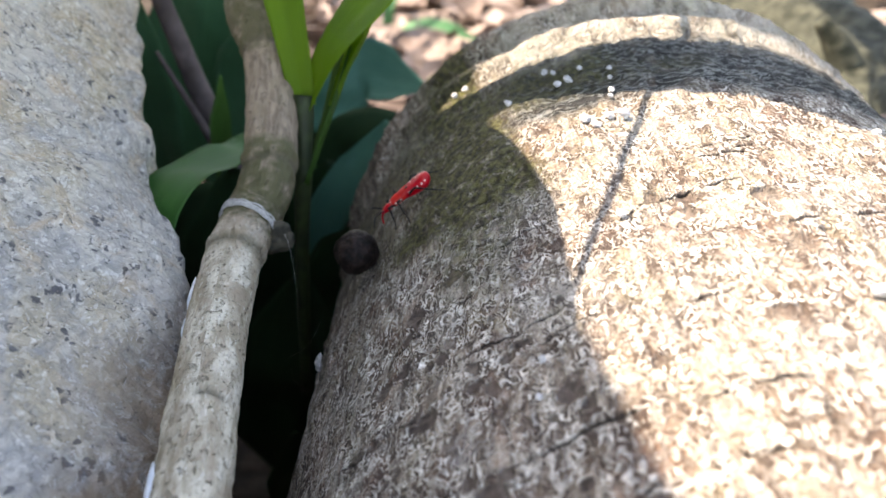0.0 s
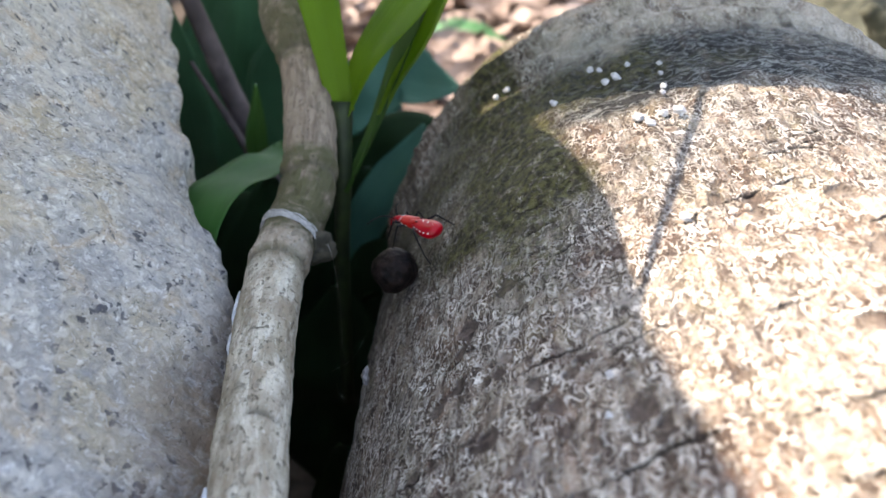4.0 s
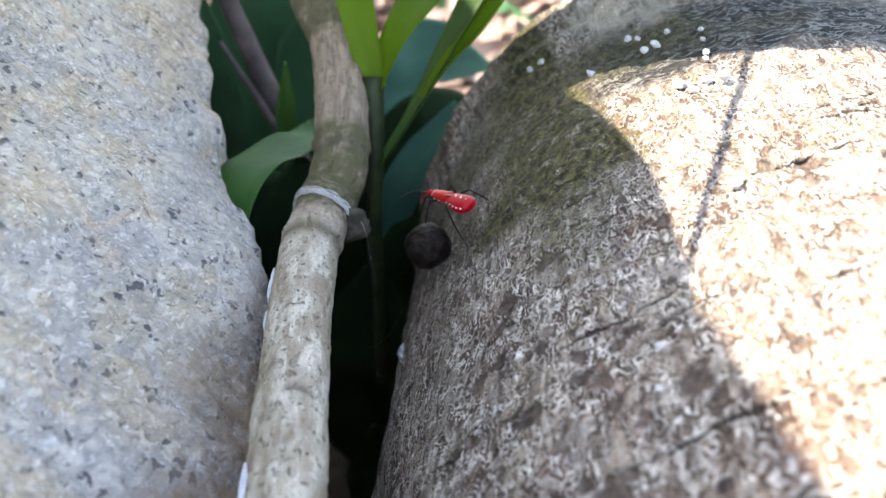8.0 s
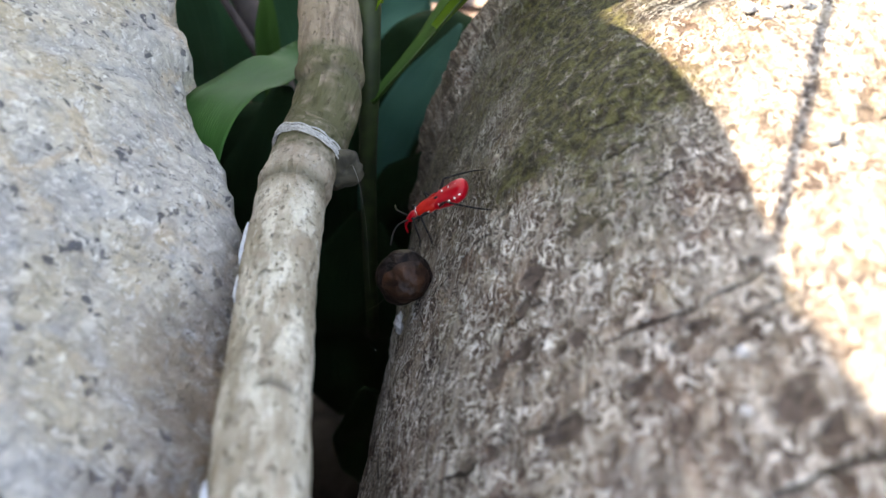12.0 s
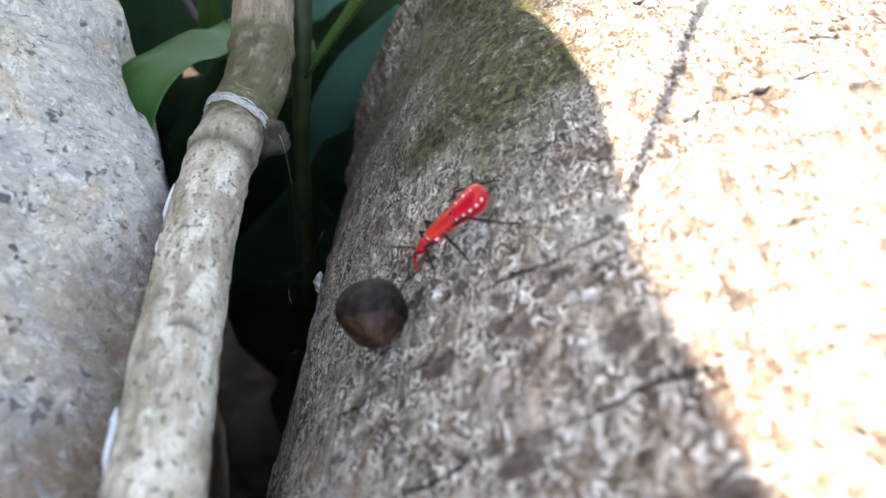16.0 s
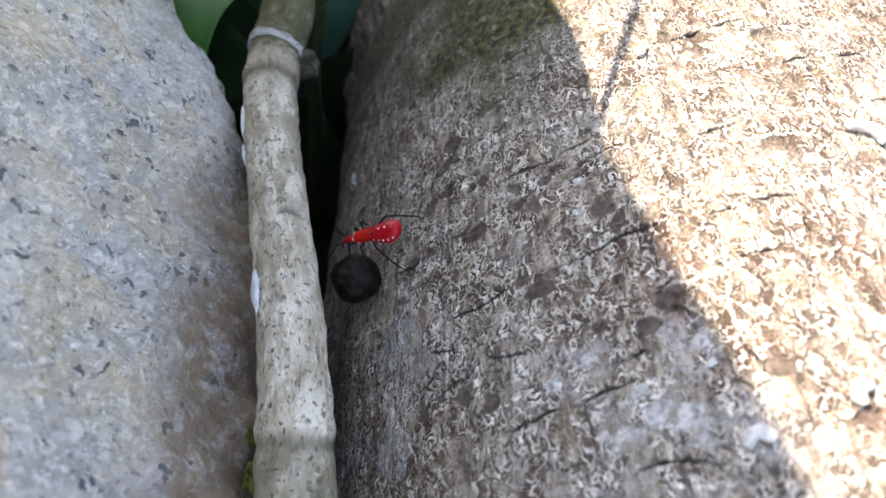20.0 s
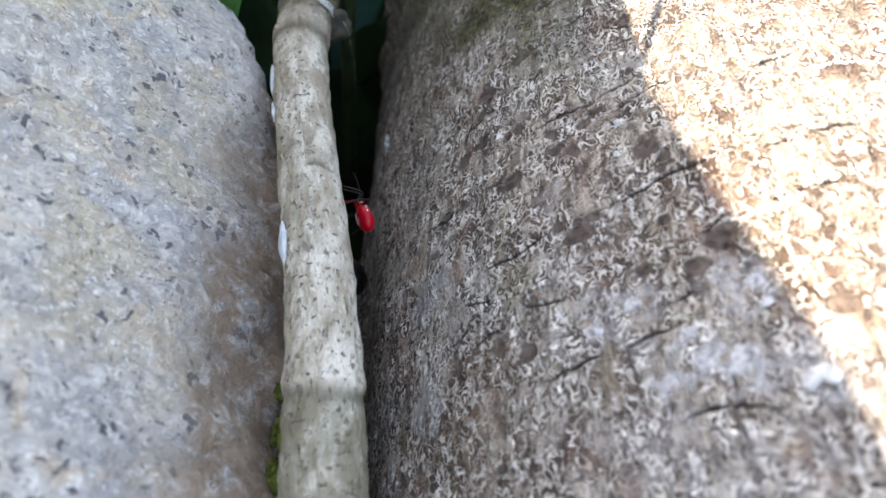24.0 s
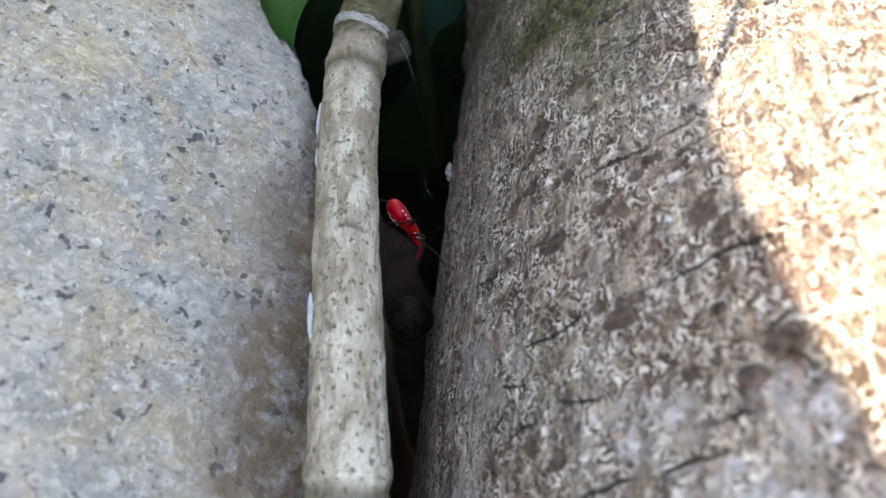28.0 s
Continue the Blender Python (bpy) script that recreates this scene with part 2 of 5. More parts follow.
def twig_material():
    s = Shader("pale_twig_bark", 0.75, 0.3)
    uv = s.uv()
    cloud = s.noise(s.scaled(uv, (170, 80, 1)), 1.0, 4.0, 0.5)
    colour = s.mix(s.ramp(cloud, 0.35, 0.65), (0.36, 0.30, 0.215), (0.66, 0.60, 0.485))
    colour = s.mix(s.ramp(s.noise(s.scaled(uv, (1500, 1100, 1)), 1.0, 4.0, 0.4, 0.65), 0.52, 0.66, 0.0, 0.55), colour, (0.21, 0.165, 0.115))
    colour = s.mix(s.ramp(s.noise(s.scaled(uv, (900, 420, 1)), 1.0, 3.0, 0.6, 0.6), 0.54, 0.70, 0.0, 0.45), colour, (0.84, 0.80, 0.70))
    old = s.ramp(s.noise(s.scaled(uv, (600, 140, 1)), 1.0, 4.0, 0.5, 0.6), 0.3, 0.7)
    colour = s.mix(s.math("MULTIPLY", s.attribute("age"), 0.95), colour, s.mix(old, (0.15, 0.105, 0.072), (0.37, 0.285, 0.21)))
    smudge = s.noise(s.scaled(uv, (290, 170, 1)), 1.0, 5.0, 0.7, 0.62)
    colour = s.mix(s.ramp(smudge, 0.50, 0.64, 0.0, 0.6), colour, s.mix(s.noise(uv, 110, 2.0), (0.27, 0.225, 0.14), (0.37, 0.27, 0.21)))
    # ragged dark flakes and dots of several sizes
    flake = s.ramp(s.noise(s.scaled(uv, (420, 300, 1)), 1.0, 4.0, 0.6, 0.6), 0.60, 0.65)
    dots = s.ramp(s.noise(s.scaled(uv, (950, 760, 1)), 1.0, 2.0, 0.4, 0.5), 0.62, 0.68)
    warts = s.cells(s.scaled(uv, (430, 300, 1)), 1.0)
    wart = s.math("MULTIPLY", s.ramp(s.math("ADD", warts, s.math("MULTIPLY", s.noise(uv, 1300, 3.0), 0.5)), 0.46, 0.38), s.ramp(s.noise(uv, 210, 2.0), 0.50, 0.56))
    mark = s.math("MAXIMUM", s.math("MAXIMUM", s.math("MULTIPLY", flake, 0.42), s.math("MULTIPLY", dots, 0.75)), s.math("MULTIPLY", wart, 0.5))
    colour = s.mix(mark, colour, s.mix(s.noise(uv, 340, 2.0), (0.085, 0.075, 0.058), (0.22, 0.175, 0.12)))
    colour = s.mix(s.ramp(s.noise(uv, 95, 4.0, 0.6), 0.52, 0.66, 0.0, 0.55), colour, (0.29, 0.225, 0.155))
    colour = s.mix(s.math("MULTIPLY", s.attribute("moss"), s.ramp(s.noise(uv, 300, 4.0), 0.26, 0.54)), colour, (0.105, 0.098, 0.048))
    colour = s.mix(s.attribute("groove"), colour, (0.10, 0.085, 0.06))
    s.colour(colour)
    s.bump(s.math("SUBTRACT", s.noise(s.scaled(uv, (900, 420, 1)), 1.0, 4.0), s.math("MULTIPLY", mark, 0.7)), 0.0009)
    return s.mat


def leaf_material(name, dark, light, rough=0.35, through_light=0.0):
    s = Shader(name, rough, 0.18)
    uv = s.uv()
    veins = s.lines(s.noise(s.scaled(uv, (14, 1.2, 1)), 1.0, 1.0), 0.04)
    colour = s.mix(s.noise(s.place(), 60, 4.0), dark, light)
    colour = s.mix(s.math("MULTIPLY", veins, 0.35), colour, light)
    s.colour(colour)
    s.bump(veins, 0.0003, 0.4)
    if through_light:
        s.bsdf.inputs["Subsurface Weight"].default_value = 0.0
        glow = s.node("BsdfTranslucent", ins={"Color": s.mix(0.5, colour, light)})
        out = s.tree.nodes["Material Output"]
        add = s.node("MixShader", ins={0: through_light, 1: s.bsdf.outputs[0], 2: glow.outputs[0]})
        s.tree.links.new(add.outputs[0], out.inputs[0])
    return s.mat


def plain_material(name, a, b, scale=300.0, rough=0.6, spec=0.4, bump=0.0002, metal=0.0):
    s = Shader(name, rough, spec)
    n = s.noise(s.place(), scale, 4.0, 0.3)
    s.colour(s.mix(s.ramp(n, 0.3, 0.7), a, b))
    s.bump(n, bump)
    return s.mat


BARK = bark_material()
GRANITE = granite_material()
TWIG = twig_material()
SEEDLING = leaf_material("seedling_leaf_green", (0.06, 0.16, 0.012), (0.24, 0.40, 0.03), 0.4, 0.6)
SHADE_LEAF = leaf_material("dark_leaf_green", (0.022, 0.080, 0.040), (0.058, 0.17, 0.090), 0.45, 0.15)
TEAL_LEAF = leaf_material("bluish_leaf_green", (0.035, 0.13, 0.095), (0.095, 0.27, 0.205), 0.45, 0.15)
# leaf green darkened almost to black: the cleft's shade is in the colour
CLEFT_SHADE_LEAF = leaf_material("shade_darkened_leaf_green", (0.010, 0.028, 0.012), (0.022, 0.062, 0.026), 0.6, 0.0)
MID_LEAF = leaf_material("mid_leaf_green", (0.035, 0.115, 0.025), (0.08, 0.20, 0.045), 0.5, 0.15)
LOW_LEAF = leaf_material("bent_leaf_green", (0.011, 0.062, 0.010), (0.032, 0.125, 0.024), 0.5, 0.1)
FOLDED_LEAF = leaf_material("folded_leaf_green", (0.016, 0.055, 0.009), (0.045, 0.11, 0.016), 0.6, 0.08)
GROUND_LEAF = leaf_material("ground_plant_green", (0.05, 0.16, 0.07), (0.12, 0.30, 0.14), 0.45, 0.35)
STEM_GREEN = plain_material("green_stem", (0.009, 0.018, 0.005), (0.026, 0.042, 0.011), 200, 0.6)
DRY_STEM = plain_material("dead_stem", (0.05, 0.038, 0.038), (0.115, 0.092, 0.092), 150, 0.8)
SOIL = plain_material("dark_soil", (0.018, 0.013, 0.01), (0.05, 0.038, 0.028), 90, 0.95, 0.2, 0.002)
LITTER = plain_material("dry_leaf_litter", (0.13, 0.092, 0.074), (0.34, 0.27, 0.235), 35, 0.8, 0.3, 0.0005)
ORANGE = plain_material("orange_dry_leaf", (0.30, 0.12, 0.03), (0.52, 0.26, 0.06), 120, 0.7)
WOOD = plain_material("mossy_grey_dead_wood", (0.012, 0.015, 0.009), (0.060, 0.062, 0.044), 160, 0.85, 0.25, 0.0015)
FUNGUS = plain_material("white_fungus", (0.38, 0.375, 0.37), (0.64, 0.63, 0.62), 900, 0.85, 0.2)
LICHEN = plain_material("white_lichen_crust", (0.55, 0.58, 0.62), (0.76, 0.78, 0.80), 500, 0.85, 0.2, 0.0003)
SCAB = plain_material("grey_lichen_scab", (0.18, 0.17, 0.16), (0.50, 0.50, 0.495), 900, 0.9, 0.2, 0.0006)
FLAKE = plain_material("loose_bark_flake", (0.13, 0.092, 0.070), (0.42, 0.36, 0.29), 900, 0.9, 0.2, 0.0006)
MOSS = plain_material("olive_moss", (0.035, 0.05, 0.008), (0.13, 0.15, 0.03), 900, 0.9, 0.2, 0.0006)
BUD = plain_material("mossy_bud_bark", (0.028, 0.026, 0.018), (0.085, 0.075, 0.052), 400, 0.9)
SILK = plain_material("grey_silk", (0.36, 0.35, 0.335), (0.64, 0.625, 0.60), 1500, 0.85)
WEB_DUST = plain_material("dusty_web", (0.16, 0.155, 0.15), (0.38, 0.37, 0.36), 900, 0.9)
RED = plain_material("glossy_red_cuticle", (0.36, 0.001, 0.007), (0.50, 0.002, 0.012), 500, 0.28, 0.30, 0.00003)
ORANGE_RED = plain_material("orange_red_cuticle", (0.38, 0.005, 0.005), (0.52, 0.012, 0.006), 500, 0.3, 0.30, 0.00003)
WHITE_MARK = plain_material("white_cuticle_mark", (0.75, 0.70, 0.62), (0.85, 0.80, 0.74), 500, 0.35, 0.5, 0.00003)
BLACK = plain_material("black_cuticle", (0.005, 0.004, 0.004), (0.013, 0.009, 0.008), 600, 0.45, 0.2, 0.00003)
SEED_DARK = plain_material("charred_seed_coat", (0.004, 0.003, 0.0026), (0.026, 0.016, 0.013), 700, 0.52, 0.14, 0.0006)
SEED_BROWN = plain_material("brown_seed_base", (0.012, 0.0055, 0.004), (0.060, 0.026, 0.014), 420, 0.45, 0.25, 0.0005)


# ---- building helpers ----
def value_noise(x, y, z=0.0, seed=0):
    """Smooth noise from -1 to 1 over arrays; one unit is one cell."""
    table = np.random.RandomState(seed).rand(64, 64, 16) * 2 - 1
    x, y, z = np.broadcast_arrays(np.asarray(x, float), y, z)
    i, j, k = np.floor(x).astype(int), np.floor(y).astype(int), np.floor(z).astype(int)
    fx, fy, fz = x - i, y - j, z - k
    fx, fy, fz = (f * f * (3 - 2 * f) for f in (fx, fy, fz))
    total = 0.0
    for a in (0, 1):
        for b in (0, 1):
            for c in (0, 1):
                weight = (fx if a else 1 - fx) * (fy if b else 1 - fy) * (fz if c else 1 - fz)
                total = total + weight * table[(i + a) % 64, (j + b) % 64, (k + c) % 16]
    return total


def layered(x, y, z, octaves, seed=0):
    return sum(value_noise(x * 2**n, y * 2**n, z * 2**n, seed + n) / 2**n for n in range(octaves))


def sheet(name, points, material, close=False, uv=None, layers=None, cap=False, seam=True):
    """A mesh from a grid of points (rows, columns, 3); close joins the last column to the first."""
    rows, cols = points.shape[:2]
    index = np.arange(rows * cols).reshape(rows, cols)
    right = np.roll(index, -1, 1) if close else index[:, 1:]
    left = index if close else index[:, :-1]
    faces = np.stack([left[:-1], right[:-1], right[1:], left[1:]], -1).reshape(-1, 4)
    mesh = bpy.data.meshes.new(name)
    extra = 2 if cap and close else 0
    mesh.vertices.add(rows * cols + extra)
    co = points.reshape(-1, 3)
    tris = np.zeros((0, 3), int)
    if extra:
        co = np.vstack([co, points[0].mean(0), points[-1].mean(0)])
        a, b = rows * cols, rows * cols + 1
        tris = np.vstack([np.stack([np.full(cols, a), np.roll(index[0], -1), index[0]], -1), np.stack([np.full(cols, b), index[-1], np.roll(index[-1], -1)], -1)])
    mesh.vertices.foreach_set("co", co.ravel())
    loops = np.concatenate([faces.ravel(), tris.ravel()])
    starts = np.concatenate([np.arange(len(faces)) * 4, len(faces) * 4 + np.arange(len(tris)) * 3])
    mesh.loops.add(len(loops))
    mesh.loops.foreach_set("vertex_index", loops)
    mesh.polygons.add(len(starts))
    mesh.polygons.foreach_set("loop_start", starts)
    mesh.polygons.foreach_set("use_smooth", np.ones(len(starts), bool))
    mesh.update(calc_edges=True)
    mesh.validate()
    if uv is not None:
        flat = np.vstack([uv.reshape(-1, 2), np.zeros((extra, 2))])[loops]
        if close and seam:
            # the last quad of each row runs on past the seam instead of back to the start
            step = uv[:, 1] - uv[:, 0]
            quads = flat[: len(faces) * 4].reshape(rows - 1, cols, 4, 2)
            quads[:, -1, 1], quads[:, -1, 2] = (uv[:-1, -1] + step[:-1]), (uv[1:, -1] + step[1:])
        mesh.uv_layers.new(name="UVMap").data.foreach_set("uv", flat.ravel())
    for key, values in (layers or {}).items():
        a = mesh.attributes.new(key, "FLOAT", "POINT")
        a.data.foreach_set("value", np.concatenate([np.asarray(values, float).ravel(), np.zeros(extra)]))
    mesh.materials.append(material)
    return mesh


def part(name, mesh, parent=None, label="", at=None):
    """Links a mesh as one object, under a thing or a part where one is given."""
    ob = new(name, mesh)
    if parent:
        ob.parent = parent
    if at is not None:
        ob.matrix_basis = at
    return tagged(ob, label)


def along(points, count):
    """A smooth line through the points, evenly sampled (Catmull-Rom)."""
    p = np.array(points, float)
    p = np.vstack([2 * p[0] - p[1], p, 2 * p[-1] - p[-2]])
    fine = []
    for n in range(1, len(p) - 2):
        a, b, c, d = p[n - 1], p[n], p[n + 1], p[n + 2]
        for t in np.linspace(0, 1, 40, endpoint=False):
            fine.append(0.5 * (2 * b + (c - a) * t + (2 * a - 5 * b + 4 * c - d) * t**2 + (3 * b - a - 3 * c + d) * t**3))
    fine = np.array([*fine, p[-2]])
    far = np.r_[0, np.cumsum(np.linalg.norm(np.diff(fine[:, :3], axis=0), axis=1))]
    s = np.linspace(0, far[-1], count)
    return np.stack([np.interp(s, far, fine[:, k]) for k in range(p.shape[1])], 1), s


def rings(line, radii, sides, up=(0, 0, 1)):
    """Rings of points round a line: (rows, sides, 3), with the angles and the outward ways."""
    way = np.gradient(line, axis=0)
    way /= np.linalg.norm(way, axis=1, keepdims=True)
    side = np.cross(way, up)
    side /= np.maximum(np.linalg.norm(side, axis=1, keepdims=True), 1e-9)
    top = np.cross(side, way)
    a = np.linspace(0, 2 * np.pi, sides, endpoint=False)
    out = side[:, None] * np.sin(a)[None, :, None] + top[:, None] * np.cos(a)[None, :, None]
    return line[:, None] + out * np.asarray(radii, float).reshape(-1, 1, 1), a, out


def tube(name, points, radii, material, sides=12, count=24, up=(0, 0, 1)):
    """A capped tube along a smooth line, its thickness running through radii."""
    line, s = along(points, count)
    r = np.interp(np.linspace(0, 1, count), np.linspace(0, 1, len(radii)), radii)
    p, a, _ = rings(line, r, sides, up)
    uv = np.stack(np.broadcast_arrays(a[None] * r.mean(), s[:, None]), -1)
    return sheet(name, p, material, True, uv, cap=True)


def blob(name, size, material, seed=0, rough=0.12, rows=10, cols=14, shape=None):
    """A rounded lump, uneven by rough; shape, if given, scales the rings from bottom to top."""
    v = np.linspace(0.04, np.pi - 0.04, rows)[:, None]
    u = np.linspace(0, 2 * np.pi, cols, endpoint=False)[None]
    d = np.stack(np.broadcast_arrays(np.sin(v) * np.cos(u), np.sin(v) * np.sin(u), -np.cos(v)), -1)
    r = 1 + rough * layered(d[..., 0] * 1.7 + 9, d[..., 1] * 1.7 + 9, d[..., 2] * 1.7 + 9, 3, seed)
    p = d * r[..., None] * np.array(size)
    if shape:
        p[..., :2] *= np.interp(np.linspace(0, 1, rows), np.linspace(0, 1, len(shape)), shape)[:, None, None]
    return sheet(name, p, material, True, d[..., :2] * size[0], cap=True)


def blade(name, points, widths, material, up=(0, 0, 1), fold=0.25, wave=0.0, thick=0.0003, rows=40, cols=11, seed=0):
    """A leaf blade along a line, folded up at its sides by fold, with both faces and a thin edge."""
    line, s = along(points, rows)
    way = np.gradient(line, axis=0)
    way /= np.linalg.norm(way, axis=1, keepdims=True)
    side = np.cross(way, up)
    side /= np.maximum(np.linalg.norm(side, axis=1, keepdims=True), 1e-9)
    top = np.cross(side, way)
    w = np.interp(np.linspace(0, 1, rows), np.linspace(0, 1, len(widths)), widths)
    c = np.linspace(-1, 1, cols)
    lift = fold * np.abs(c)[None] * w[:, None] + wave * value_noise(c[None] * 1.5 + 20, s[:, None] / max(s[-1], 1e-6) * 5, 0, seed) * w[:, None]
    face = line[:, None] + side[:, None] * (c[None, :, None] * w[:, None, None]) + top[:, None] * lift[..., None]
    under = face - top[:, None] * (thick * (1.02 - np.abs(c))[None, :, None] + 0.00005)
    p = np.concatenate([face, under[:, ::-1]], 1)
    uv = np.stack(np.broadcast_arrays(np.r_[c, c[::-1]][None], s[:, None] / s[-1]), -1)
    return sheet(name, p, material, True, uv, cap=True, seam=False)


# ---- fallen palm trunk ----
LOG_Y = np.array([-0.5, -0.06, 0.0, 0.03, 0.06, 0.09, 0.12, 0.15, 0.175, 0.192, 0.208, 0.222, 0.232])
LOG_R = np.array([0.112, 0.1012, 0.0979, 0.0959, 0.0928, 0.0880, 0.0836, 0.0790, 0.0775, 0.0715, 0.056, 0.034, 0.008])


def log_section(y):
    fine = np.linspace(-0.5, 0.232, 1465)
    r = np.interp(fine, LOG_Y, LOG_R)
    kernel = np.hanning(25)
    r = np.convolve(np.pad(r, 12, mode="edge"), kernel / kernel.sum(), "valid")
    return 0.0563 - 0.0708 * (y - 0.08), 0.034 + 0.1593 * (y - 0.08), np.interp(y, fine, r)


def on_log(x, y, lift=0.0):
    """A place on the trunk's upper side at x, y, its outward way and its angle from the top."""
    cx, cz, r = log_section(y)
    a = math.asin(max(-1, min(1, (x - cx) / float(r))))
    way = Vector((math.sin(a), 0, math.cos(a)))
    return Vector((cx, y, cz)) + Vector((way.x * (r + lift), 0, way.z * (r * 1.03 + lift))), way, a


# dark shallow scars: round the trunk, along it, half width, in millimetres
SCARS = [(-67.5, 91.5, 1.9), (-69, 80.4, 1.6), (-61.4, 78.4, 1.2), (-48.4, 73.6, 1.2), (-42.5, 61.8, 2.0), (-62.6, 66.8, 1.9), (-59.1, 94.8, 1.9), (-37.5, 44.1, 1.9), (-40.9, 41, 1.6), (-46.8, 43, 1.3), (-63.2, 37, 1.3), (-61.6, 44.5, 1.0), (-42.8, 49.7, 0.9), (-7.8, 79.8, 2.4), (-7.7, 93, 2.3), (-34.4, 79.4, 0.9), (-16, 65.8, 2.0)]
# drying cracks, which run round the trunk: from and to, in millimetres
CRACKS = [(-83, 69, -64, 68.6), (-60.2, 74.5, -41, 77), (-51.2, 54.4, -35.1, 56.6), (-69.3, 52.3, -57.7, 54.1), (-73.6, 49, -67.6, 48.4), (-89.4, 51.1, -82.8, 50.2), (-63.7, 43.8, -56.8, 42.3), (-48, 36.6, -40.7, 37.1), (-63.2, 31.7, -42.5, 34.4), (-48.7, 22.9, -36, 22), (-39.4, 45.7, -34.9, 46.6), (-26.5, 96, -8.3, 98), (-8.8, 84.1, -2.1, 86), (-25.8, 70.1, -19.8, 71.6), (-23, 55.9, -17.2, 55.9), (1.5, 85.6, 7.6, 87.4), (-74, 86.4, -62.6, 85.3), (-56.2, 104.9, -49, 105), (-28, 91, -27.5, 95.2)]
# pale crusts: round the trunk, along it, reach, strength
CRUSTS = [(-44.8, 29.3, 4.2, 0.85), (-38.7, 26.1, 3.6, 0.9), (-36.3, 37.3, 4.2, 0.65), (-51.5, 38.1, 4.6, 0.55), (-82.3, 36.9, 4.5, 0.6), (-81, 55.7, 4.5, 0.7), (-50, 20, 6, 0.25), (-40, 12, 8, 0.3), (-57, 60, 3.5, 0.3), (-31, 25, 4.5, 0.6)]


def palm_trunk():
    deg = np.pi / 180
    a = np.concatenate([np.arange(-180, -98, 6), np.arange(-98, -74, 0.22), np.arange(-74, 6, 0.14), np.arange(6, 18, 0.25), np.arange(18, 80, 0.45), np.arange(80, 179, 6)]) * deg
    y = np.concatenate([np.arange(-0.5, 0.0, 0.02), np.arange(0.0, 0.02, 0.0004), np.arange(0.02, 0.112, 0.0002), np.arange(0.112, 0.19, 0.0004), np.arange(0.19, 0.2321, 0.0008)])
    cx, cz, r = log_section(y)
    u = a * 0.09
    U, Y = np.meshgrid(u, y)
    lift = 0.0009 * layered(U * 45 + 30, Y * 32 + 30, 0, 3, 3) + 0.00038 * layered(U * 330 + 40, Y * 210 + 40, 0, 2, 11)
    lift += 0.00012 * value_noise(U * 1300 + 7, Y * 800 + 7, 0, 21)
    groove, pit, lichen = np.zeros_like(U), np.zeros_like(U), np.zeros_like(U)
    rng = np.random.RandomState(4)
    spots = [(pu / 1000, py / 1000, pr / 1150) for pu, py, pr in SCARS]
    spots += [(rng.uniform(-0.105, 0.05), rng.uniform(0.005, 0.15), rng.uniform(0.0005, 0.0016)) for _ in range(80)]
    spots += [(rng.uniform(-0.082, -0.036), rng.uniform(0.035, 0.11), rng.uniform(0.0006, 0.0011)) for _ in range(46)]
    for n, (pu, py, pr) in enumerate(spots):
        block = np.ix_(np.abs(y - py) < pr * 2.4, np.abs(u - pu) < pr * 2.4)
        if not U[block].size:
            continue
        wobble = 1 + 0.42 * layered(U[block] * 560, Y[block] * 560, pu * 99, 3, 5)
        d = np.hypot((U[block] - pu) * 0.9, (Y[block] - py) * 1.05) / pr * wobble
        lift[block] -= 0.00032 * np.clip((1.1 - d) * 2.2, 0, 1) - 0.00022 * np.exp(-((d - 1.25) / 0.2) ** 2)
        # scars are painted fainter on the side that the sun washes out
        pit[block] = np.maximum(pit[block], ((1.0 if pu < -0.035 else 0.65) if n < len(SCARS) else rng.uniform(0.4, 0.9)) * np.clip((1.10 - d) * 6, 0, 1))
    lines = [(u0 / 1000, y0 / 1000, u1 / 1000, y1 / 1000, 0.00026) for u0, y0, u1, y1 in CRACKS]
    for _ in range(46):
        u0, y0, run = rng.uniform(-0.10, 0.05), rng.uniform(0.0, 0.15), rng.uniform(0.004, 0.014)
        lines.append((u0, y0, u0 + run, y0 + run * rng.uniform(-0.12, 0.22), rng.uniform(0.00012, 0.0002)))
    for _ in range(14):
        u0, y0, run = rng.uniform(-0.09, 0.03), rng.uniform(0.01, 0.11), rng.uniform(0.003, 0.007)
        lines.append((u0, y0, u0 + run * rng.uniform(-0.3, 0.3), y0 + run, 0.00015))
    for n, (u0, y0, u1, y1, w) in enumerate(lines):
        lo_u, hi_u, lo_y, hi_y = min(u0, u1) - 0.003, max(u0, u1) + 0.003, min(y0, y1) - 0.003, max(y0, y1) + 0.003
        block = np.ix_((y > lo_y) & (y < hi_y), (u > lo_u) & (u < hi_u))
        bu, by = U[block], Y[block]
        if not bu.size:
            continue
        du, dy = u1 - u0, y1 - y0
        run = math.hypot(du, dy)
        t = ((bu - u0) * du + (by - y0) * dy) / run**2
        off = ((by - y0) * du - (bu - u0) * dy) / run + 0.0009 * layered(t * run * 170 + n * 7, 3.3, 0, 3, 31)
        ends = np.clip(np.minimum(t, 1 - t) * 5, 0, 1)
        deep = np.exp(-((off / (0.62 * w * (0.4 + 0.6 * ends) + 1e-6)) ** 2)) * (ends > 0)
        deep = deep * np.clip(0.72 + 0.8 * layered(t * run * 300 + n * 3, 1.7, 0, 2, 37), 0, 1)
        lift[block] -= 0.00025 * deep
        # one lip stands a little proud of the other
        lift[block] += 0.00016 * np.exp(-((off - 0.0007) / 0.0005) ** 2) * ends
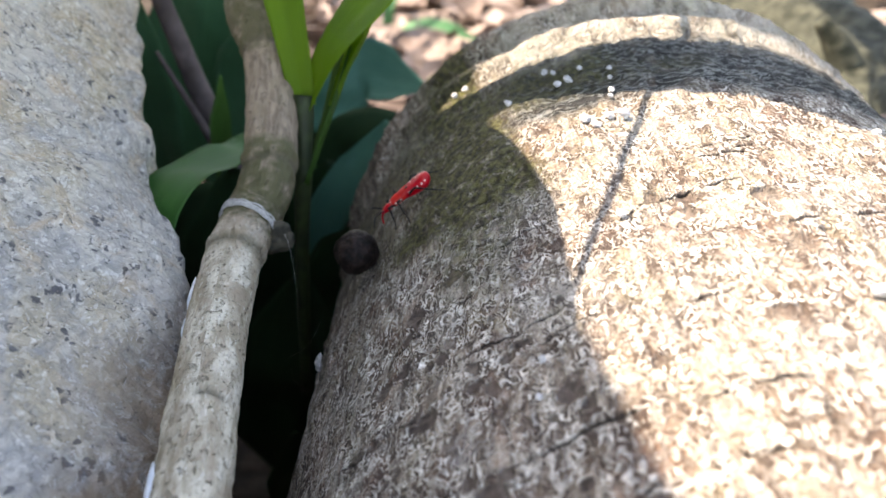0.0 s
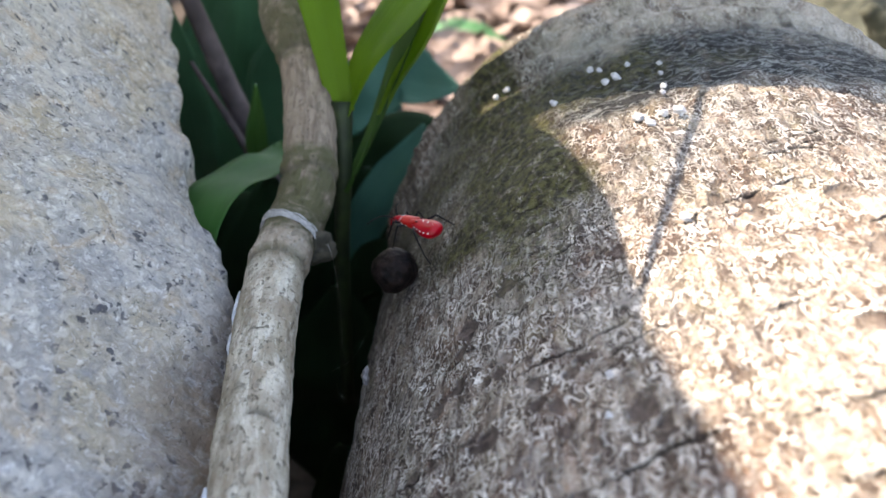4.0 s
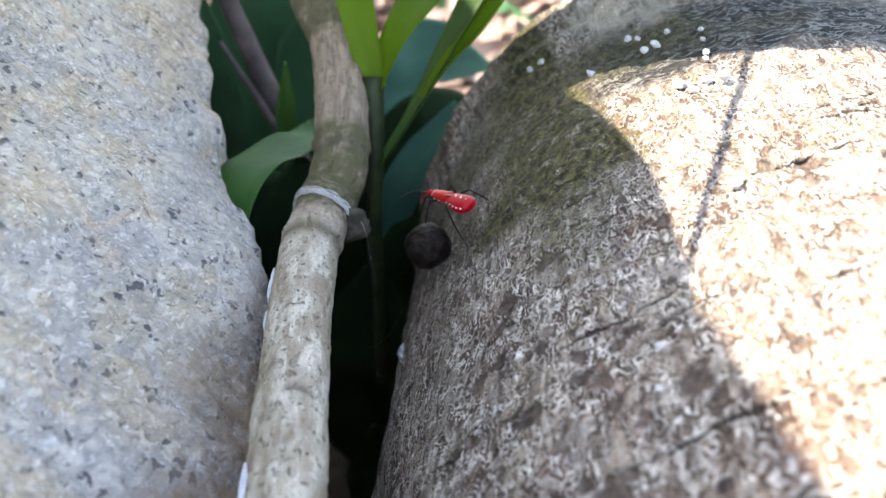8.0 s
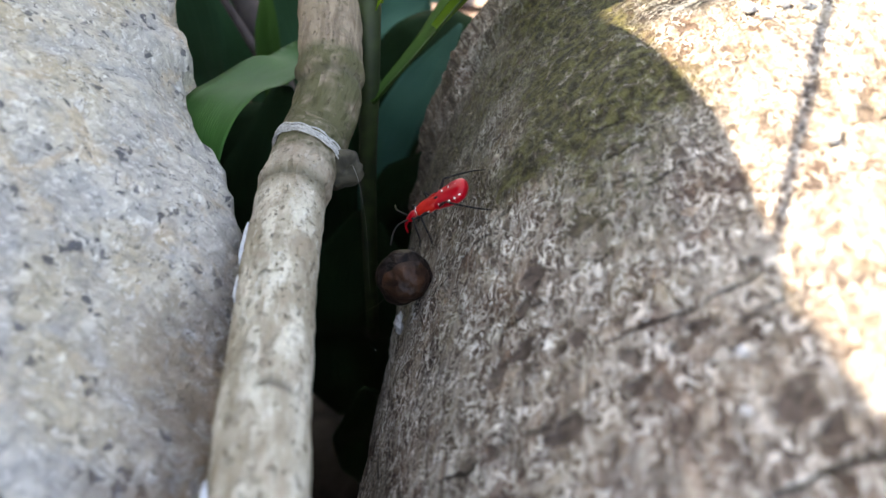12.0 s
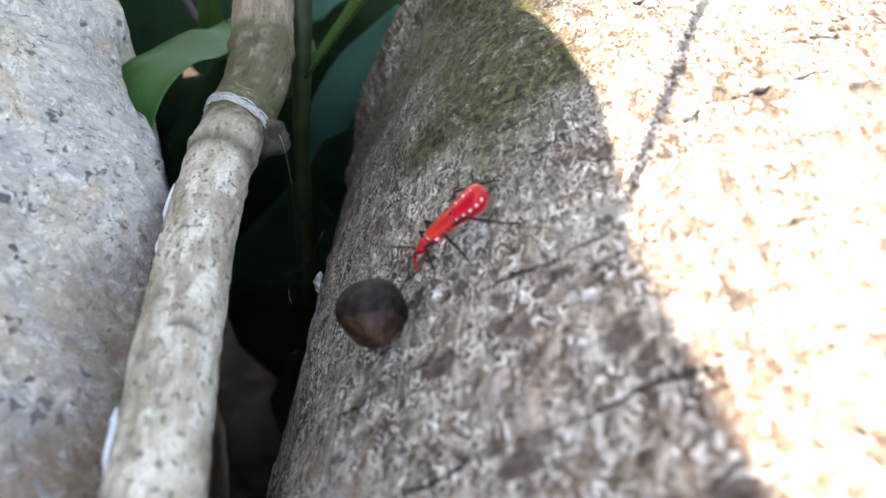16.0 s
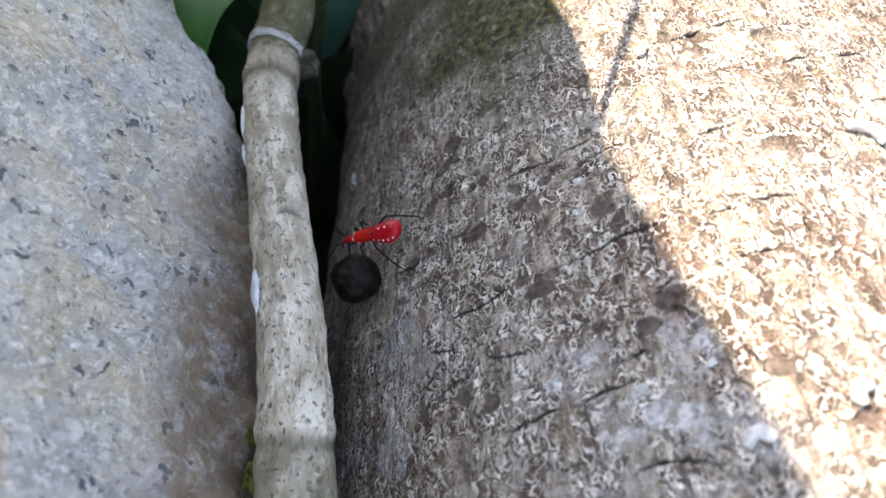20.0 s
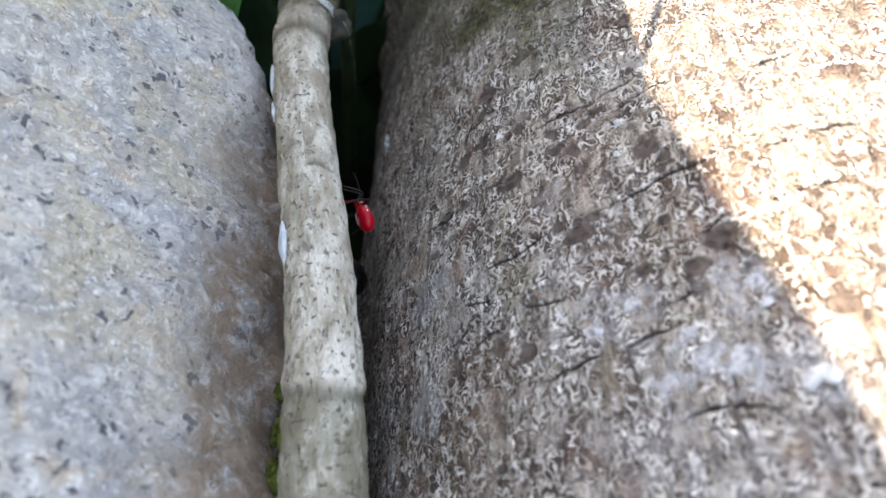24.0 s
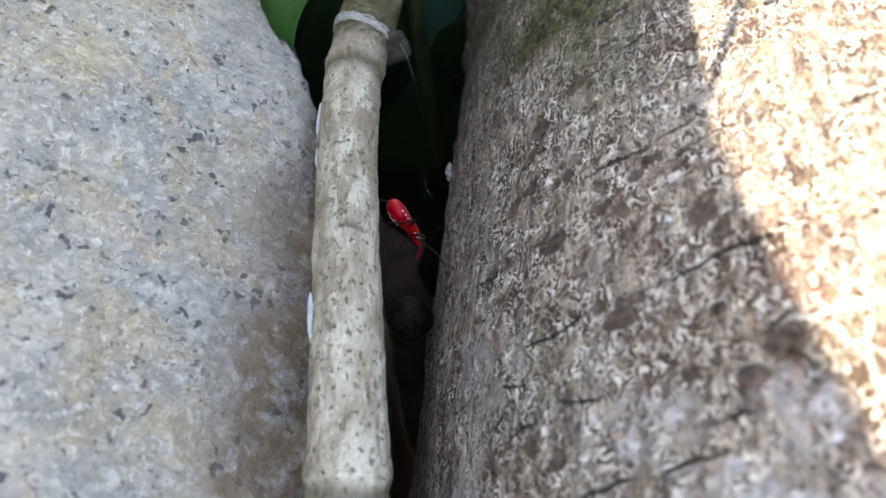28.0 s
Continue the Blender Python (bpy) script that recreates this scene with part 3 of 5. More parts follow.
        groove[block] = np.maximum(groove[block], np.clip(deep * 1.6, 0, 0.96) * ends**0.4)
    for pu, py, reach, strength in CRUSTS:
        block = np.ix_(np.abs(y - py / 1000) < reach / 500, np.abs(u - pu / 1000) < reach / 500)
        d = np.hypot(U[block] - pu / 1000, Y[block] - py / 1000) / (reach / 1000)
        edge = np.clip((1.15 - d - 0.45 * layered(U[block] * 190 + pu, Y[block] * 190 + py, 0, 4, 101)) * 2.5, 0, 1)
        lichen[block] = np.maximum(lichen[block], strength * edge)
    # leaf-scar rings towards the far end
    for ry, high in ((0.1655, 0.0012), (0.1775, 0.0016), (0.189, 0.0012)):
        wave = ry + 0.002 * value_noise(U * 40 + 5, 1.5, 0, 8)
        lift += high * np.exp(-((Y - wave) / 0.0022) ** 2) - 0.6 * high * np.exp(-((Y - wave + 0.005) / 0.002) ** 2)
    lift += 0.00022 * lichen * (0.4 + layered(U * 420 + 3, Y * 420 + 3, 0, 3, 103))
    R = r[:, None] + lift
    x = cx[:, None] + R * np.sin(a)[None]
    z = cz[:, None] + R * 1.03 * np.cos(a)[None]
    ragged = layered(U * 70, Y * 70, 0, 3, 17)
    moss = np.clip((Y - 0.094) / 0.022 + 0.5 * ragged, 0, 1) * np.clip((-0.0385 - 0.2 * (Y - 0.109) - U) / 0.004 + 0.3 * ragged, 0, 1) * np.clip((U + 0.088) / 0.02 + 0.5 * ragged, 0, 1)
    # far band: olive moss, strengthened to paint green light through the leaf overhead
    moss = np.maximum(moss, 0.85 * np.clip(np.minimum(Y - 0.134, 0.160 - Y) / 0.008, 0, 1) * np.clip((-0.004 - U) / 0.02 + 0.5 * ragged, 0, 1))
    moss = np.maximum(moss, 0.45 * np.clip((Y - 0.160) / 0.006, 0, 1) * np.clip(0.1 + 1.2 * ragged, 0, 1))
    # left flank: wet bark plus painted shade from boulder, twig and leaves
    damp_shade = np.clip((Y - 0.092) / 0.040, 0, 1) * np.clip((-0.066 - U) / 0.03 + 0.35 * layered(U * 80 + 4, Y * 50 + 4, 0, 3, 63), 0, 1)
    damp_shade = np.maximum(damp_shade, 0.8 * np.clip((0.082 - Y) / 0.02, 0.0, 1) * np.clip((-0.093 - U) / 0.008 + 0.4 * layered(U * 110 + 8, Y * 30 + 8, 0, 3, 67), 0, 1))
    # grey stretch darkened for shade, starting at the shadow's near edge
    ash_shade = np.clip((Y - 0.1265) / 0.006 + 0.6 * layered(U * 90 + 9, Y * 90 + 9, 0, 2, 57), 0, 1) * np.clip((U + 0.058) / 0.02 + 0.3 * ragged, 0.25, 1) * np.clip((0.166 - Y) / 0.008 + 0.4 * ragged, 0.15, 1)
    trunk = tagged(new("palm_trunk"), "fallen grey-brown palm trunk with pitted cracked bark", "log")
    layers = {"groove": groove, "pit": pit, "lichen": lichen, "moss": moss, "damp_shade": damp_shade, "ash_shade": ash_shade, "sunlit_pale": np.clip((Y - 0.153) / 0.010 + 0.5 * ragged, 0, 1) * np.clip((U + 0.050) / 0.012, 0, 1)}
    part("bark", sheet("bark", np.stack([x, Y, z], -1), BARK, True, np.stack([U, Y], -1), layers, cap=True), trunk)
    # scabs of lichen and flakes of bark that stand off the trunk
    for n in range(34):
        pu, py, reach = rng.uniform(-0.085, 0.02), rng.uniform(0.012, 0.125), rng.uniform(0.0006, 0.0015)
        if n < 14:
            cu, cy, cr, _ = CRUSTS[n % 2 + (0 if n < 10 else 2)]
            pu, py = (cu + rng.uniform(-0.9, 0.9) * cr) / 1000, (cy + rng.uniform(-0.9, 0.9) * cr) / 1000
        v, w = np.linspace(0.0, 1, 7)[:, None], np.linspace(0, 2 * np.pi, 22, endpoint=False)[None]
        spread = reach * v * (1 + 0.4 * layered(np.cos(w) * 1.6 + 5, np.sin(w) * 1.6 + 5, n * 3.1, 3, 101))
        fu, fy = pu + spread * np.cos(w), py + spread * np.sin(w) * 0.75
        ccx, ccz, rr = log_section(fy)
        rr = rr + lift[np.searchsorted(y, fy), np.searchsorted(u, fu)] + 0.00026 * (1 - v**3) - 0.00008
        scab = np.stack([ccx + rr * np.sin(fu / 0.09), fy, ccz + rr * 1.03 * np.cos(fu / 0.09)], -1)
        if n < 14:
            part("lichen_scab", sheet("lichen_scab", scab, SCAB, True, np.stack([fu, fy], -1)), trunk, "pale grey lichen scab")
        else:
            part("bark_flake", sheet("bark_flake", scab, FLAKE, True, np.stack([fu, fy], -1)), trunk)


# ---- granite boulder ----
def boulder():
    def edge(y):
        return np.interp(y, [-0.3, -0.05, 0.02, 0.09, 0.103, 0.122, 0.148, 0.165, 0.2, 0.26, 0.31], [-0.048, -0.040, -0.038, -0.0425, -0.0480, -0.0545, -0.0640, -0.0695, -0.085, -0.125, -0.20])

    def brink(y):
        return np.interp(y, [-0.3, 0.02, 0.06, 0.09, 0.103, 0.122, 0.148, 0.165, 0.2, 0.31], [0.07, 0.084, 0.0835, 0.087, 0.0925, 0.0955, 0.1085, 0.115, 0.12, 0.10])

    y = np.concatenate([np.arange(-0.3, 0.0, 0.01), np.arange(0.0, 0.21, 0.0007), np.arange(0.21, 0.311, 0.004)])
    below = np.linspace(1, 0, 26)[:-1] ** 1.5
    d = np.concatenate([np.arange(0, 0.07, 0.0006), np.arange(0.07, 0.32, 0.006)])
    Y = y[:, None]
    e, b = edge(y)[:, None], brink(y)[:, None]
    x0 = e - 0.016 * below[None] ** 0.6
    z0 = b - (b + 0.07) * below[None]
    hump = np.where(d < 0.1, 1.32 * d - 6.4 * d**2, 0.068)[None]
    tail = np.clip((d - 0.2) / 0.12, 0, 1)[None]
    x1 = e - d[None]
    z1 = (b + hump) * (1 - tail**2) - 0.07 * tail**2
    x, z = np.concatenate([x0, x1], 1), np.concatenate([z0, z1], 1)
    Y = np.broadcast_to(Y, x.shape)
    # round the brink off
    for _ in range(3):
        x[:, 1:-1] = (x[:, :-2] + 2 * x[:, 1:-1] + x[:, 2:]) / 4
        z[:, 1:-1] = (z[:, :-2] + 2 * z[:, 1:-1] + z[:, 2:]) / 4
    p = np.stack([x, Y, z], -1)
    dx, dy = np.gradient(p, axis=1), np.gradient(p, axis=0)
    n = np.cross(dx, dy)
    n /= np.maximum(np.linalg.norm(n, axis=-1, keepdims=True), 1e-12)
    lump = 0.0030 * layered(x * 26 + 20, Y * 26 + 20, z * 26 + 20, 3, 41) + 0.0008 * layered(x * 160 + 20, Y * 160 + 20, z * 160 + 20, 3, 51)
    chips = layered(Y * 130 + 3, x * 60 + 20, z * 60 + 20, 3, 61)
    near = np.exp(-((z - b) / 0.012) ** 2)
    p += n * (lump + 0.0022 * near * chips)[..., None]
    # close both ends
    p = np.concatenate([np.broadcast_to(p[:1].mean(1, keepdims=True), p[:1].shape), p, np.broadcast_to(p[-1:].mean(1, keepdims=True), p[:1].shape)])
    z, Y = p[..., 2], p[..., 1]
    stain = np.clip((0.1035 - z) / 0.010 + 0.5 * layered(p[..., 0] * 90, Y * 90, z * 90, 3, 65), 0, 1) * np.clip((0.112 - Y) / 0.03, 0, 1) * 0.9
    mesh = sheet("boulder", p, GRANITE, layers={"stain": stain})
    tagged(new("boulder", mesh), "pale grey speckled granite boulder with ochre stains", "rock")


# ---- leaning twig ----
TWIG_LINE = [(-0.030, -0.06, 0.062, 0.0066), (-0.0305, -0.02, 0.074, 0.0064), (-0.0308, 0.012, 0.086, 0.0062), (-0.0310, 0.0344, 0.0938, 0.0058), (-0.0318, 0.048, 0.0975, 0.0054), (-0.0335, 0.061, 0.0989, 0.0052), (-0.0360, 0.0767, 0.0988, 0.0052), (-0.0393, 0.0985, 0.0974, 0.0053), (-0.0413, 0.118, 0.0958, 0.0056), (-0.0408, 0.1315, 0.0957, 0.0061), (-0.0388, 0.1396, 0.1001, 0.0060), (-0.0394, 0.1548, 0.1093, 0.0059), (-0.0417, 0.1682, 0.1177, 0.0059), (-0.0455, 0.1790, 0.1242, 0.0076), (-0.049, 0.192, 0.133, 0.0066), (-0.052, 0.22, 0.158, 0.006), (-0.056, 0.26, 0.20, 0.0055)]


def twig():
    line, s = along(TWIG_LINE, 760)
    r = line[:, 3].copy()
    line = line[:, :3]
    groove = np.zeros((760, 72))
    moss = np.zeros((760, 72))
    ang = np.linspace(0, 2 * np.pi, 72, endpoint=False)
    r = r * (1 + 0.012 * value_noise(s * 140, 2.5, 0, 71) + 0.009 * value_noise(s * 430, 4.5, 0, 72))

    def at(y):
        return s[np.argmin(np.abs(line[:, 1] - y))]

    lift = 0.00015 * layered(ang[None] * 2.5 + 9, s[:, None] * 500, 0, 3, 73) + 0.00012 * value_noise(np.sin(ang)[None] * 3 + 9, s[:, None] * 160, 0, 75)
    for y, depth, wide in ((0.116, 0.0004, 0.0008), (0.142, 0.0005, 0.0009), (0.1685, 0.0004, 0.0008), (0.1845, 0.0005, 0.001), (0.035, 0.00032, 0.0009)):
        ring = at(y) + 0.0006 * np.sin(ang * 2 + y * 90)[None]
        lift -= depth * np.exp(-((s[:, None] - ring) / wide) ** 2)
        lift += depth * 0.9 * np.exp(-((s[:, None] - ring - 0.0022) / 0.0016) ** 2)
        groove = np.maximum(groove, 0.5 * np.exp(-((s[:, None] - ring) / wide) ** 2))
    # a scar across the upper right side, pale knobs on the left
    scar = np.exp(-((s[:, None] - at(0.0725) - 0.0003 * np.sin(ang * 5)[None]) / 0.0006) ** 2) * np.exp(-((ang[None] - 0.45) / 0.55) ** 2)
    lift -= 0.0004 * scar
    groove = np.maximum(groove, 0.85 * scar)
    for y0, y1, g in ((0.122, 0.1475, 1.0), (0.166, 0.188, 0.85), (0.112, 0.118, 0.6), (-0.03, 0.037, 0.6)):
        moss = np.maximum(moss, g * np.clip(np.minimum(s - at(y0), at(y1) - s) / 0.002, 0, 1)[:, None] * np.ones((1, 72)))
    p, a, out = rings(line, r, 72)
    p = p + out * lift[..., None]
    thing = tagged(new("twig"), "pale grey-brown bare twig wedged between boulder and trunk", "twig")
    uv = np.stack(np.broadcast_arrays(a[None] * 0.0055, s[:, None]), -1)
    part("bark", sheet("bark", p, TWIG, True, uv, {"groove": groove, "moss": moss, "age": np.clip((line[:, 1:2] - 0.108) / 0.026 + 0.25 * layered(np.sin(ang)[None] * 2 + 5, s[:, None] * 120, 0, 2, 77), 0, 1)}, cap=True), thing)
    part("side_bud", blob("side_bud", (0.0030, 0.0027, 0.0036), BUD, 6, 0.35, 22, 28), thing, "dark dead bud stub", pose(-0.0348, 0.1262, 0.0938, 0, 35, 0))
    for y, up, length, wide in ((0.0585, -0.75, 0.0075, 0.0016), (0.1025, -0.85, 0.011, 0.0012), (0.093, -0.95, 0.006, 0.001)):
        i = int(np.argmin(np.abs(line[:, 1] - y)))
        c = line[i]
        w = Vector((math.sin(up * 1.6), 0, math.cos(up * 1.6)))
        v = Vector(c) + w * (float(r[i]) + 0.0001)
        m = blob("lichen_patch", (wide, length / 2, 0.0005), LICHEN, int(y * 1000), 0.35, 10, 22)
        way = Vector(line[i + 12] - line[i - 12]).normalized()
        z = w
        x = way.cross(z).normalized()
        basis = Matrix((x, way, x.cross(way))).transposed().to_4x4()
        part("lichen_patch", m, thing, "white peeling lichen patch", Matrix.Translation(v) @ basis)


def moss_tufts():
    """Small cushions of moss in the seam between boulder and twig."""
    rng = random.Random(21)
    for n, (x, y, z, r) in enumerate(((-0.0378, 0.0335, 0.0875, 0.0016), (-0.0376, 0.0280, 0.0865, 0.0020), (-0.0372, 0.0225, 0.0850, 0.0018), (-0.0384, 0.0400, 0.0880, 0.0012))):
        tuft = tagged(new("moss_tuft"), "small olive green moss cushion in the seam", "moss", "moss tufts beside the twig")
        part("cushion", blob("cushion", (r, r * 1.6, r), MOSS, n, 0.5, 14, 20), tuft, "", pose(x, y, z))
        for k in range(14):
            a, b = rng.uniform(0, 6.28), rng.uniform(0.2, 1.2)
            way = Vector((math.cos(a) * b, math.sin(a) * b, 1)).normalized()
            p = Vector((x, y, z)) + Vector((way.x * r, way.y * r * 1.6, way.z * r)) * 0.8
            part("frond", tube("frond", [tuple(p), tuple(p + way * r * 0.4), tuple(p + way * r * 0.75 + Vector((0, 0, -r * 0.1)))], [r * 0.12, r * 0.1, r * 0.03], MOSS, 5, 6), tuft)


def silk_band():
    thing = tagged(new("silk_band"), "grey spider silk band wound round the twig joint", "spider silk")
    c, way = Vector((-0.0409, 0.1290, 0.0955)), Vector((0.03, 1.0, 0.1)).normalized()
    x = way.cross(Vector((0, 0, 1))).normalized()
    z = x.cross(way)
    for k in range(9):
        loop = []
        for n in range(25):
            t = math.radians(-120 + n * 10.5)
            slip = 0.00060 * math.sin(k * 2.4 + n * 0.42) + (k - 4) * 0.00013 + 0.0002 * math.sin(k * 7.7 + n * 1.3)
            p = c + (x * math.sin(t) + z * math.cos(t)) * (0.0064 + 0.00018 * math.sin(k * 5.1 + n * 0.6)) + way * (-0.0022 * math.sin(t) - 0.0008 + slip)
            loop.append(tuple(p))
        part("thread", tube("thread", loop, [0.00007, 0.00012, 0.00015, 0.00014, 0.00011, 0.00007], SILK, 6, 50), thing)
    part("strand", tube("strand", [loop[-2], (-0.0325, 0.1245, 0.0958), (-0.0312, 0.122, 0.086), (-0.0318, 0.12, 0.070)], [0.00005, 0.000012, 0.000006, 0.000005], SILK, 6, 24), thing)
    web = tagged(new("cobweb"), "dusty grey cobweb between twig and trunk", "cobweb")
    rng = random.Random(5)
    for n in range(2):
        a = Vector((-0.0355 + 0.004 * rng.random(), 0.100 + 0.016 * rng.random(), 0.082 - 0.012 * rng.random()))
        b = Vector((-0.0240 - 0.003 * (n % 3), 0.095 + 0.018 * rng.random(), 0.074 + 0.014 * rng.random()))
        mid = (a + b) / 2 + Vector((rng.uniform(-0.001, 0.001), rng.uniform(-0.001, 0.001), -0.002 * rng.random()))
        part("strand", tube("strand", [tuple(a), tuple(mid), tuple(b)], [0.000009, 0.000007, 0.000009], SILK, 5, 10), web)
    part("tuft", blob("tuft", (0.0006, 0.0016, 0.0011), WEB_DUST, 3, 0.7, 18, 22), web, "", pose(-0.0243, 0.1035, 0.0800))


# ---- plants ----
def seedling():
    thing = tagged(new("seedling"), "bright green strap-leaved seedling beside the twig", "plant")
    part("stem", tube("stem", [(-0.040, 0.153, 0.02), (-0.0358, 0.151, 0.07), (-0.0332, 0.152, 0.095), (-0.0322, 0.1575, 0.1125)], [0.0015, 0.0017, 0.0019, 0.0025], STEM_GREEN, 14, 30), thing, "dark green stem")
    part("upright_leaf", blade("upright_leaf", [(-0.0322, 0.1570, 0.110), (-0.0345, 0.162, 0.125), (-0.038, 0.168, 0.145), (-0.045, 0.175, 0.175), (-0.056, 0.18, 0.20)], [0.0028, 0.0040, 0.0055, 0.006, 0.005, 0.0008], SEEDLING, (0.1, -1, 0.5), 0.3), thing)
    part("arching_leaf", blade("arching_leaf", [(-0.0318, 0.1570, 0.110), (-0.0250, 0.1595, 0.1225), (-0.0120, 0.160, 0.138), (0.004, 0.160, 0.163), (0.022, 0.159, 0.184), (0.044, 0.157, 0.196), (0.064, 0.155, 0.199), (0.088, 0.158, 0.199)], [0.0028, 0.0062, 0.0095, 0.0135, 0.0190, 0.021, 0.019, 0.013, 0.0012], SEEDLING, (-0.6, -0.5, 0.8), 0.2), thing)
    # leaf added above the view to keep skylight and sun off the flank
    part("unseen_shade_leaf", blade("unseen_shade_leaf", [(-0.0445, 0.1745, 0.1735), (-0.054, 0.158, 0.197), (-0.062, 0.125, 0.210), (-0.068, 0.085, 0.212), (-0.072, 0.05, 0.205)], [0.003, 0.010, 0.0155, 0.0162, 0.012, 0.001], SEEDLING, (0.1, 0.2, 1), 0.2), thing)
    sway = part("swaying_leaf", blade("swaying_leaf", [(0.0, 0.0, 0.0), (0.010, 0.010, 0.008), (0.0190, 0.020, 0.0155), (0.030, 0.030, 0.0255), (0.044, 0.037, 0.040), (0.060, 0.04, 0.058)], [0.0010, 0.0018, 0.0036, 0.0052, 0.0062, 0.005, 0.001], FOLDED_LEAF, (-0.6, -0.4, 0.7), 0.6, 0.0, 0.0008), thing, "dark green folded leaf")
    part("side_leaf", blade("side_leaf", [(0.012, 0.0125, 0.0098), (0.0185, 0.0170, 0.0148), (0.0275, 0.0205, 0.0205), (0.0365, 0.0235, 0.0290), (0.0445, 0.0265, 0.0380)], [0.0010, 0.0019, 0.0026, 0.0028, 0.0024, 0.0008], SEEDLING, (-0.6, -0.4, 0.7), 0.6, 0.0, 0.0008), sway, "bright green folded side leaf")
    sway.matrix_basis = pose(-0.0325, 0.1495, 0.0935)
    part("low_leaf", blade("low_leaf", [(-0.036, 0.180, 0.085), (-0.0470, 0.171, 0.0915), (-0.0515, 0.161, 0.0955), (-0.0558, 0.150, 0.0977), (-0.0588, 0.140, 0.1000), (-0.0605, 0.131, 0.0980), (-0.0600, 0.124, 0.091)], [0.0045, 0.0064, 0.0070, 0.0073, 0.0077, 0.0076, 0.0064, 0.003], LOW_LEAF, (-0.25, -0.62, 0.75), 0.12, 0.1), thing, "curved mid-green leaf beside the rock")
    return thing, sway


def shade_plants(rows):
    """One plant a row: foot, middle and tip of its leaf, half width, colour."""
    for n, (a, b, c, w, m) in enumerate(rows):
        thing = tagged(new("shade_plant"), "dark green broad-leaved plant behind the twig, some darkened as cleft shade", "plant", "plants behind the twig")
        root = (a[0] - 0.004, a[1] + 0.012, -0.065)
        part("stalk", tube("stalk", [root, ((a[0] + root[0]) / 2, (a[1] + root[1]) / 2, -0.01), a], [0.0016, 0.0013, 0.001], STEM_GREEN, 8, 12), thing)
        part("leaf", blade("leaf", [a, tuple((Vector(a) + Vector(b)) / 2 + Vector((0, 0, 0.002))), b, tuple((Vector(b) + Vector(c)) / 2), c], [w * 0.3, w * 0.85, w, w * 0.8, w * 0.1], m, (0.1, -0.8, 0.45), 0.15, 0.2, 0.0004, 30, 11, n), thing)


def undergrowth():
    shade_plants([
        ((-0.085, 0.262, 0.02), (-0.088, 0.252, 0.085), (-0.075, 0.245, 0.125), 0.020, SHADE_LEAF),
        ((-0.060, 0.245, 0.03), (-0.066, 0.238, 0.08), (-0.058, 0.23, 0.112), 0.014, SHADE_LEAF),
        ((-0.060, 0.255, 0.055), (-0.030, 0.262, 0.077), (-0.006, 0.256, 0.073), 0.013, TEAL_LEAF),
        # the next two are near-black and paint the dark gap above the cleft
        ((-0.045, 0.215, 0.05), (-0.022, 0.208, 0.074), (-0.004, 0.196, 0.072), 0.013, CLEFT_SHADE_LEAF),
        ((0.02, 0.27, 0.0), (0.0, 0.255, 0.03), (-0.025, 0.235, 0.035), 0.022, CLEFT_SHADE_LEAF),
        ((-0.046, 0.192, 0.03), (-0.031, 0.191, 0.067), (-0.016, 0.196, 0.088), 0.0065, TEAL_LEAF),
        ((-0.10, 0.23, 0.02), (-0.096, 0.222, 0.085), (-0.093, 0.215, 0.13), 0.010, SHADE_LEAF),
        ((-0.066, 0.196, 0.05), (-0.064, 0.191, 0.085), (-0.06, 0.187, 0.105), 0.0035, MID_LEAF),
    ])
    # low leaves in the boulder-trunk cleft, near-black to stand in for its shade
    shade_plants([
        ((-0.035, 0.185, 0.02), (-0.028, 0.178, 0.05), (-0.022, 0.168, 0.07), 0.012, CLEFT_SHADE_LEAF),
        ((-0.10, 0.215, 0.0), (-0.075, 0.195, 0.045), (-0.052, 0.175, 0.055), 0.022, CLEFT_SHADE_LEAF),
        ((-0.085, 0.285, 0.0), (-0.06, 0.27, 0.05), (-0.03, 0.26, 0.06), 0.028, CLEFT_SHADE_LEAF),
        ((-0.055, 0.178, -0.05), (-0.048, 0.172, 0.0), (-0.040, 0.163, 0.055), 0.024, CLEFT_SHADE_LEAF),
        ((-0.015, 0.20, -0.05), (-0.024, 0.185, 0.0), (-0.034, 0.172, 0.045), 0.024, CLEFT_SHADE_LEAF),
        ((-0.010, 0.235, -0.04), (-0.012, 0.226, 0.01), (-0.020, 0.215, 0.058), 0.028, CLEFT_SHADE_LEAF),
        ((-0.075, 0.20, -0.04), (-0.070, 0.195, 0.02), (-0.062, 0.19, 0.075), 0.024, CLEFT_SHADE_LEAF),
        ((0.02, 0.25, -0.03), (0.005, 0.242, 0.025), (-0.005, 0.235, 0.06), 0.024, CLEFT_SHADE_LEAF),
        ((-0.030, 0.150, -0.055), (-0.034, 0.140, -0.01), (-0.038, 0.128, 0.03), 0.018, CLEFT_SHADE_LEAF),
        ((-0.052, 0.207, -0.03), (-0.042, 0.204, 0.03), (-0.034, 0.200, 0.072), 0.022, CLEFT_SHADE_LEAF),
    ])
    dead = tagged(new("withered_shoot"), "dry purplish dead stem leaning behind the twig", "plant")
    part("stem", tube("stem", [(-0.060, 0.205, -0.06), (-0.066, 0.207, 0.05), (-0.076, 0.209, 0.10), (-0.09, 0.215, 0.15)], [0.0045, 0.0042, 0.0035, 0.002], DRY_STEM, 10, 24), dead)
    part("side_shoot", tube("side_shoot", [(-0.0655, 0.207, 0.045), (-0.0705, 0.203, 0.075), (-0.0830, 0.205, 0.105)], [0.0018, 0.0014, 0.0006], DRY_STEM, 8, 14), dead)


